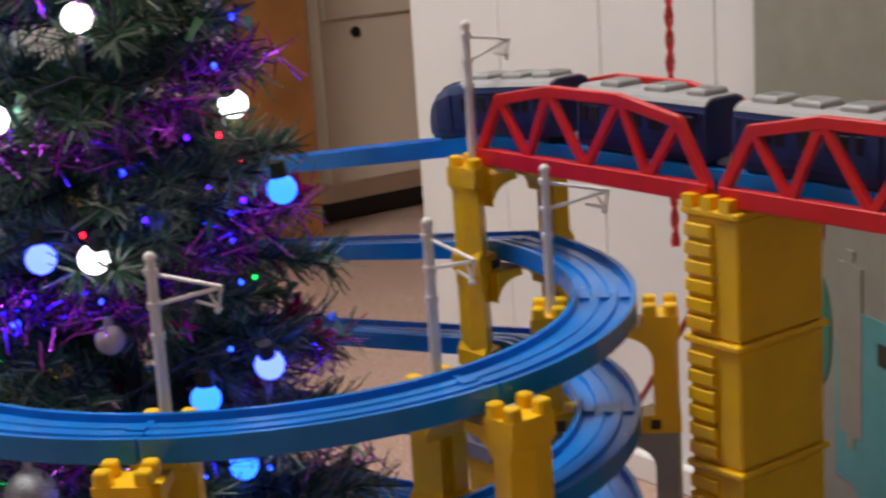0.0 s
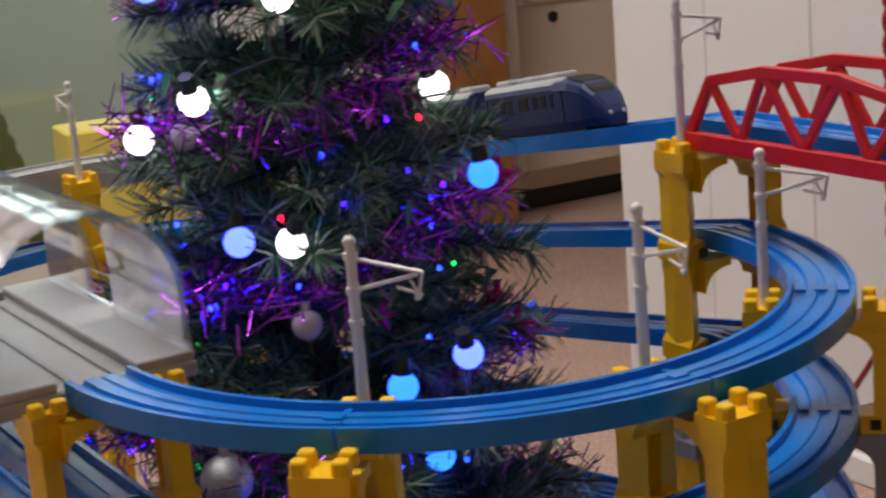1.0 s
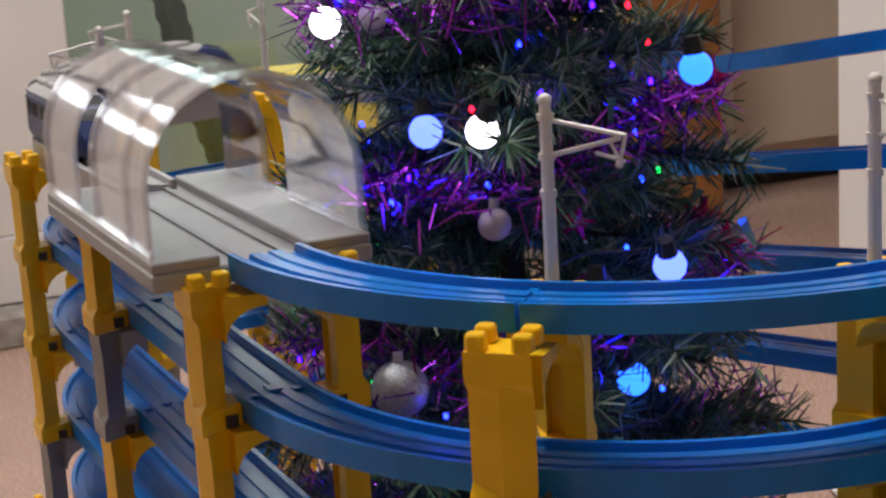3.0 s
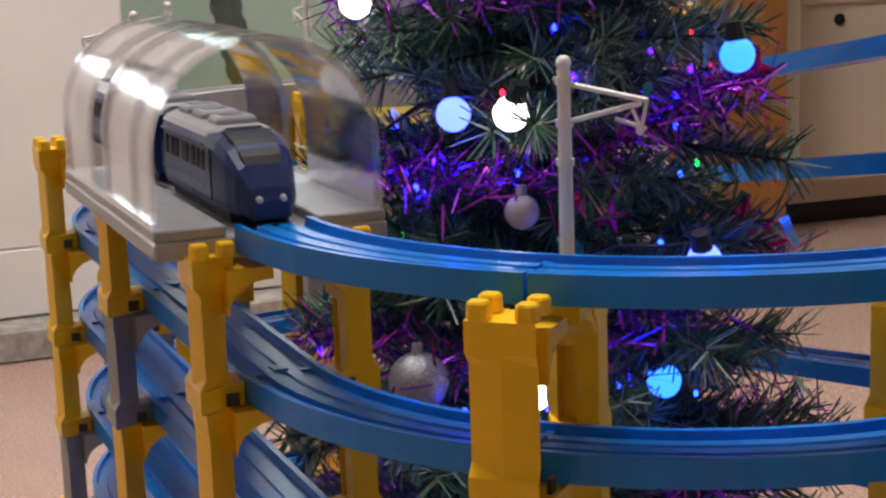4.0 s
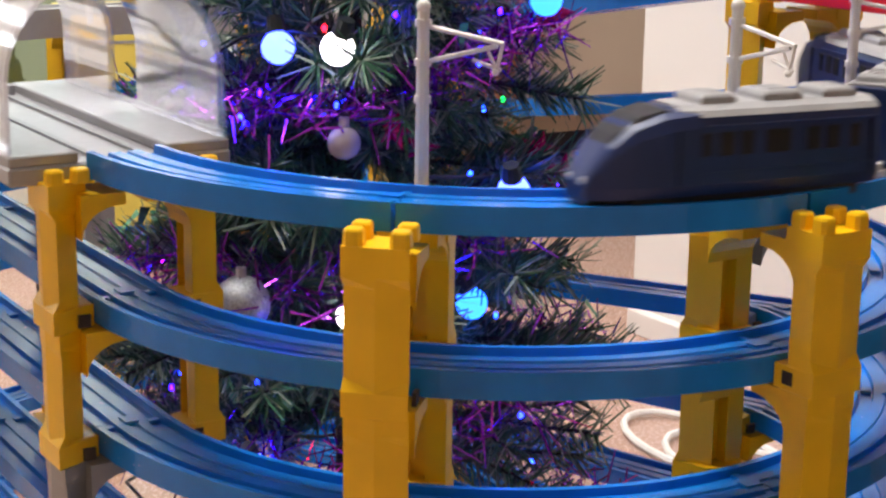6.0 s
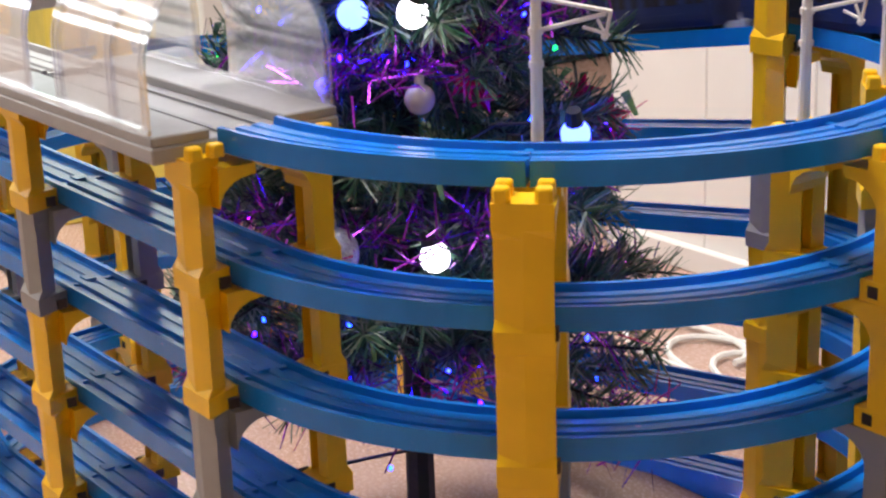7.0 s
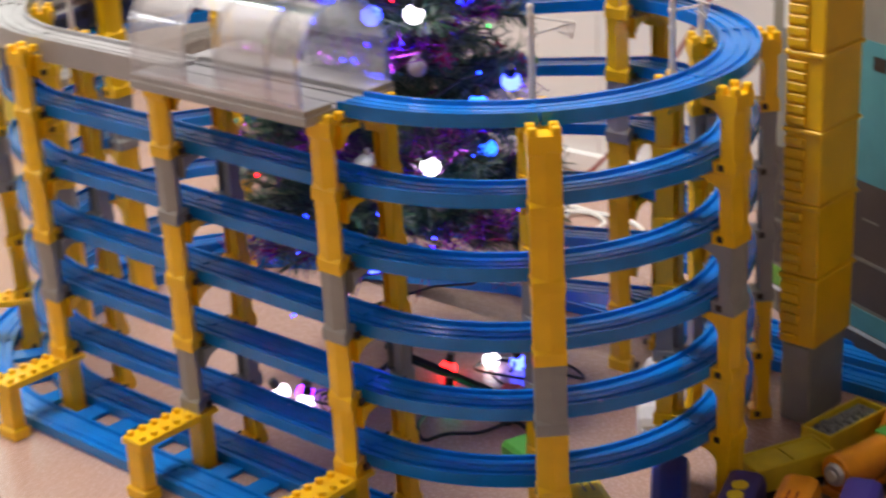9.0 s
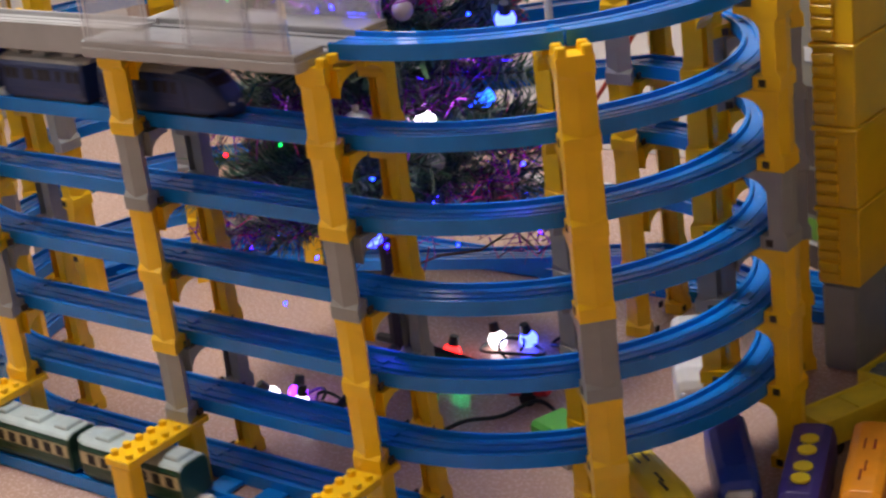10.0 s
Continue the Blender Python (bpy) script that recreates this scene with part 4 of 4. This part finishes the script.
# ---- toys on the floor ----
def wagon(x, y, turn, col, load, name, label):
    t = thing(name, label, "toy wagon", "toys on the floor", m=pose(x, y, 0, 0, 0, turn))
    b = BM()
    L, W = 0.045, 0.018
    for e in ((-L, L, -W, -W + 0.003), (-L, L, W - 0.003, W), (-L, -L + 0.003, -W + 0.003, W - 0.003), (L - 0.003, L, -W + 0.003, W - 0.003)):
        box(b, *e, 0.010, 0.036)
    box(b, -L + 0.002, L - 0.002, -W + 0.002, W - 0.002, 0.010, 0.015)
    part("tub", b, col, t, bevel=0.0008)
    if load:
        b = BM()
        box(b, -L + 0.004, L - 0.004, -W + 0.004, W - 0.004, 0.0152, 0.030)
        for i in range(40):
            ball(b, (rng.uniform(-L + 0.008, L - 0.008), rng.uniform(-W + 0.006, W - 0.006), 0.030), 0.0035, 6, 4)
        part("load", b, load, t)
    else:
        b = BM()
        loft(b, [[Vector((xx, -W + 0.0035, 0.034)), Vector((xx, W - 0.0035, 0.034)), Vector((xx, 0, 0.018))] for xx in (-L + 0.004, -0.001)])
        loft(b, [[Vector((xx, -W + 0.0035, 0.034)), Vector((xx, W - 0.0035, 0.034)), Vector((xx, 0, 0.018))] for xx in (0.001, L - 0.004)])
        part("hopper", b, col, t)
    for xx in (-0.028, 0.028):
        for yy in (-0.0145, 0.0145):
            b = BM()
            cyl(b, (xx, yy - 0.0025, 0.0065), (xx, yy + 0.0025, 0.0065), 0.0065, n=12)
            part("wheel", b, BLACK, t)


def tank(x, y, turn, name="tank_wagon", label="orange toy tank wagon with a silver end cap"):
    t = thing(name, label, "toy wagon", "toys on the floor", m=pose(x, y, 0, 0, 0, turn))
    b = BM()
    cyl(b, (-0.036, 0, 0.030), (0.036, 0, 0.030), 0.0185, n=24)
    part("drum", b, ORANGE, t, smooth=False, bevel=0.0015)
    b = BM()
    cyl(b, (-0.0405, 0, 0.030), (-0.0355, 0, 0.030), 0.010, 0.012, 20)
    part("end_cap", b, SILVER, t)
    b = BM()
    cyl(b, (-0.0425, 0, 0.030), (-0.0402, 0, 0.030), 0.0055, 0.0055, 16)
    part("end_plug", b, WHITE, t)
    b = BM()
    box(b, -0.04, 0.04, -0.014, 0.014, 0.006, 0.0125)
    part("frame", b, ORANGE, t, bevel=0.001)
    b = BM()
    box(b, 0.03, 0.046, -0.012, 0.012, 0.040, 0.050)
    part("hatch", b, GREEN, t, bevel=0.001)
    for xx in (-0.026, 0.026):
        for yy in (-0.0145, 0.0145):
            b = BM()
            cyl(b, (xx, yy - 0.0025, 0.0065), (xx, yy + 0.0025, 0.0065), 0.0065, n=12)
            part("wheel", b, BLACK, t)


def toy_engine(x, y, turn, col, label, dots=None, face=None, bars=None, L=0.062, name="toy_engine"):
    t = thing(name, label, "toy train", "toys on the floor", m=pose(x, y, 0, 0, 0, turn))
    b = BM()
    sec = []
    for f, a, c in ((-1, 0.93, 0.95), (-0.96, 1, 1), (0.5, 1, 1), (0.8, 0.96, 0.93), (0.95, 0.85, 0.72), (1, 0.7, 0.55)):
        w, h = 0.0185 * a, 0.045 * c
        sec.append([Vector((f * L, yy * w, zz)) for yy, zz in ((-0.92, 0.006), (-1, 0.010), (-1, h * 0.72), (-0.86, h * 0.93), (-0.5, h), (0.5, h), (0.86, h * 0.93), (1, h * 0.72), (1, 0.010), (0.92, 0.006))])
    loft(b, sec)
    part("body", b, col, t, bevel=0.0008)
    if dots:
        for dx in (-0.036, -0.014, 0.018, 0.040):
            b = BM()
            cyl(b, (dx * 0.85, 0, 0.0446), (dx * 0.85, 0, 0.0466), 0.0078, n=18)
            part("roof_dot", b, dots, t)
    if bars:
        for dx, dy in ((-0.02, -0.004), (-0.02, 0.004), (0.016, 0.0), (0.03, -0.003)):
            b = BM()
            box(b, dx - 0.008, dx + 0.008, dy - 0.0009, dy + 0.0009, 0.0447, 0.0457)
            part("roof_bar", b, bars, t)
    if face:
        b = BM()
        box(b, L * 0.80, L * 0.985, -0.012, 0.012, 0.026, 0.0365)
        part("windscreen", b, face, t, bevel=0.003)
    b = BM()
    for yy in (-0.009, 0.009):
        ball(b, (L * 0.985, yy, 0.018), 0.0042, 10, 8)
    part("headlight", b, SILVER, t, smooth=True)
    b = BM()
    box(b, -L * 0.9, L * 0.85, -0.0155, 0.0155, 0.002, 0.0105)
    part("chassis", b, BLACK, t)
    for xx in (-0.03, 0.03):
        for yy in (-0.0155, 0.0155):
            b = BM()
            cyl(b, (xx, yy - 0.002, 0.006), (xx, yy + 0.002, 0.006), 0.006, n=12)
            part("wheel", b, BLACK, t)


wagon(0.283, 0.158, 80, LEMON, GRAVEL, "gravel_wagon", "yellow toy wagon loaded with grey gravel")
wagon(0.274, 0.060, 66, LEMON, None, "hopper_wagon", "pale yellow toy hopper wagon lying on the floor")
tank(0.329, 0.192, 106), tank(0.336, 0.094, 76)
toy_engine(0.229, -0.070, -57, COBALT, "blue toy bullet train with silver lower sides", face=SILVER)
toy_engine(0.290, -0.062, -72, PURPLE, "dark blue toy engine with yellow roof dots", dots=LEMON)
toy_engine(0.333, -0.040, -73, ORANGE, "orange toy engine with small roof bars", bars=PRED, face=BLACK)
toy_engine(0.382, -0.012, -72, PURPLE, "dark violet toy engine standing on the floor")
toy_engine(0.376, 0.135, -74, PURPLE, "dark violet toy engine standing on the floor")
toy_engine(0.365, 0.255, -74, PURPLE, "dark violet toy engine standing on the floor")
toy_engine(0.186, -0.128, -36, LEMON, "yellow toy engine with a dark roof", bars=BLACK)
toy_engine(0.10, 0.10, -60, WHITE, "white and blue toy train inside the tower", bars=COBALT)


def small_toys():
    t = thing("red_crane", "small red toy crane body on the floor", "toy", "toys on the floor", m=pose(-0.025, 0.012, 0, 0, 0, 20))
    b = BM()
    box(b, -0.022, 0.022, -0.014, 0.014, 0.008, 0.026)
    box(b, -0.012, 0.012, -0.012, 0.012, 0.0262, 0.038)
    part("body", b, RED, t, bevel=0.004)
    b = BM()
    cyl(b, (0.0, -0.016, 0.008), (0.0, 0.016, 0.008), 0.008)
    part("wheel", b, BLACK, t)
    t = thing("green_crate", "bright green toy tipper tray beside a pier", "toy", "toys on the floor", m=pose(0.064, -0.064, 0, 0, 0, -20))
    b = BM()
    box(b, -0.03, 0.03, -0.02, 0.02, 0.006, 0.03)
    part("tray", b, GREEN, t, bevel=0.004)
    b = BM()
    box(b, -0.024, 0.024, -0.0205, 0.0205, 0, 0.0062)
    part("base", b, LGREY, t)
    t = thing("light_string", "black light string lying on the floor under the tree", "cable")
    b = BM()
    sweep(b, [Vector((-0.17 + i * 0.0024, -0.04 + 0.04 * math.sin(i * 0.11), 0.006 + 0.003 * math.sin(i * 0.4))) for i in range(90)], 0.002)
    part("cord", b, WIRE, t)
    for cx, cy, r, turns in ((-0.115, 0.085, 0.030, 2.3), (-0.06, 0.120, 0.022, 1.7), (-0.225, -0.085, 0.020, 1.8)):
        t = thing("light_wire_coil", "black fairy light wire curled on the floor", "cable", "wire coils")
        b = BM()
        n = int(26 * turns)
        sweep(b, [Vector((cx + i * 0.0009 + r * math.cos(i * 0.24), cy + 0.7 * r * math.sin(i * 0.24), 0.004 + 0.010 * (0.5 + 0.5 * math.sin(i * 0.37)))) for i in range(n)], 0.0016)
        part("cord", b, WIRE, t)


small_toys()


# ---- motion of the trains ----
NOSE = ((0, -1.47), (0.5, -1.23), (1.0, -1.01), (1.5, -0.86), (1.8, -0.77), (2.5, -0.51), (3.5, -0.14), (4.0, 0.0), (4.5, 0.168), (5.0, 0.335), (5.5, 0.497), (6.0, 0.670), (6.5, 0.842),
        (7.5, 1.195), (8.5, 1.555), (9.5, 1.915), (10.0, 2.10))


def at_time(rows, t):
    for (a, u), (b, v) in zip(rows, rows[1:]):
        if t <= b:
            return u + (v - u) * (t - a) / (b - a)
    return rows[-1][1]


def on_track(s, back):
    """Pose of a car whose middle is at s; its wheels stand on the centre line."""
    p, q = track(s + 0.04), track(s - 0.04)
    d = (p - q).normalized() * (-1 if back else 1)
    side = Vector((0, 0, 1)).cross(d).normalized()
    up = d.cross(side)
    c = (p + q) / 2
    return Matrix(((d.x, side.x, up.x, c.x), (d.y, side.y, up.y, c.y), (d.z, side.z, up.z, c.z), (0, 0, 0, 1)))


def motions():
    steps = [i * 0.125 for i in range(81)]
    for ob, off, back in ((navy_front, 0.0705, False), (navy_middle, 0.216, False), (navy_rear, 0.3615, True)):
        walk(ob, [(t, on_track(at_time(NOSE, t) - off, back)) for t in steps])
    for ob, off in ((green_front, 0.064), (green_rear, 0.064 + 0.142)):
        walk(ob, [(t, pose(-0.119 - 0.325 * (max(t, 8.5) - 9.0) + off, -0.287, 0.001, 0, 0, 180)) for t in (0, 8.5, 10.0)])


motions()
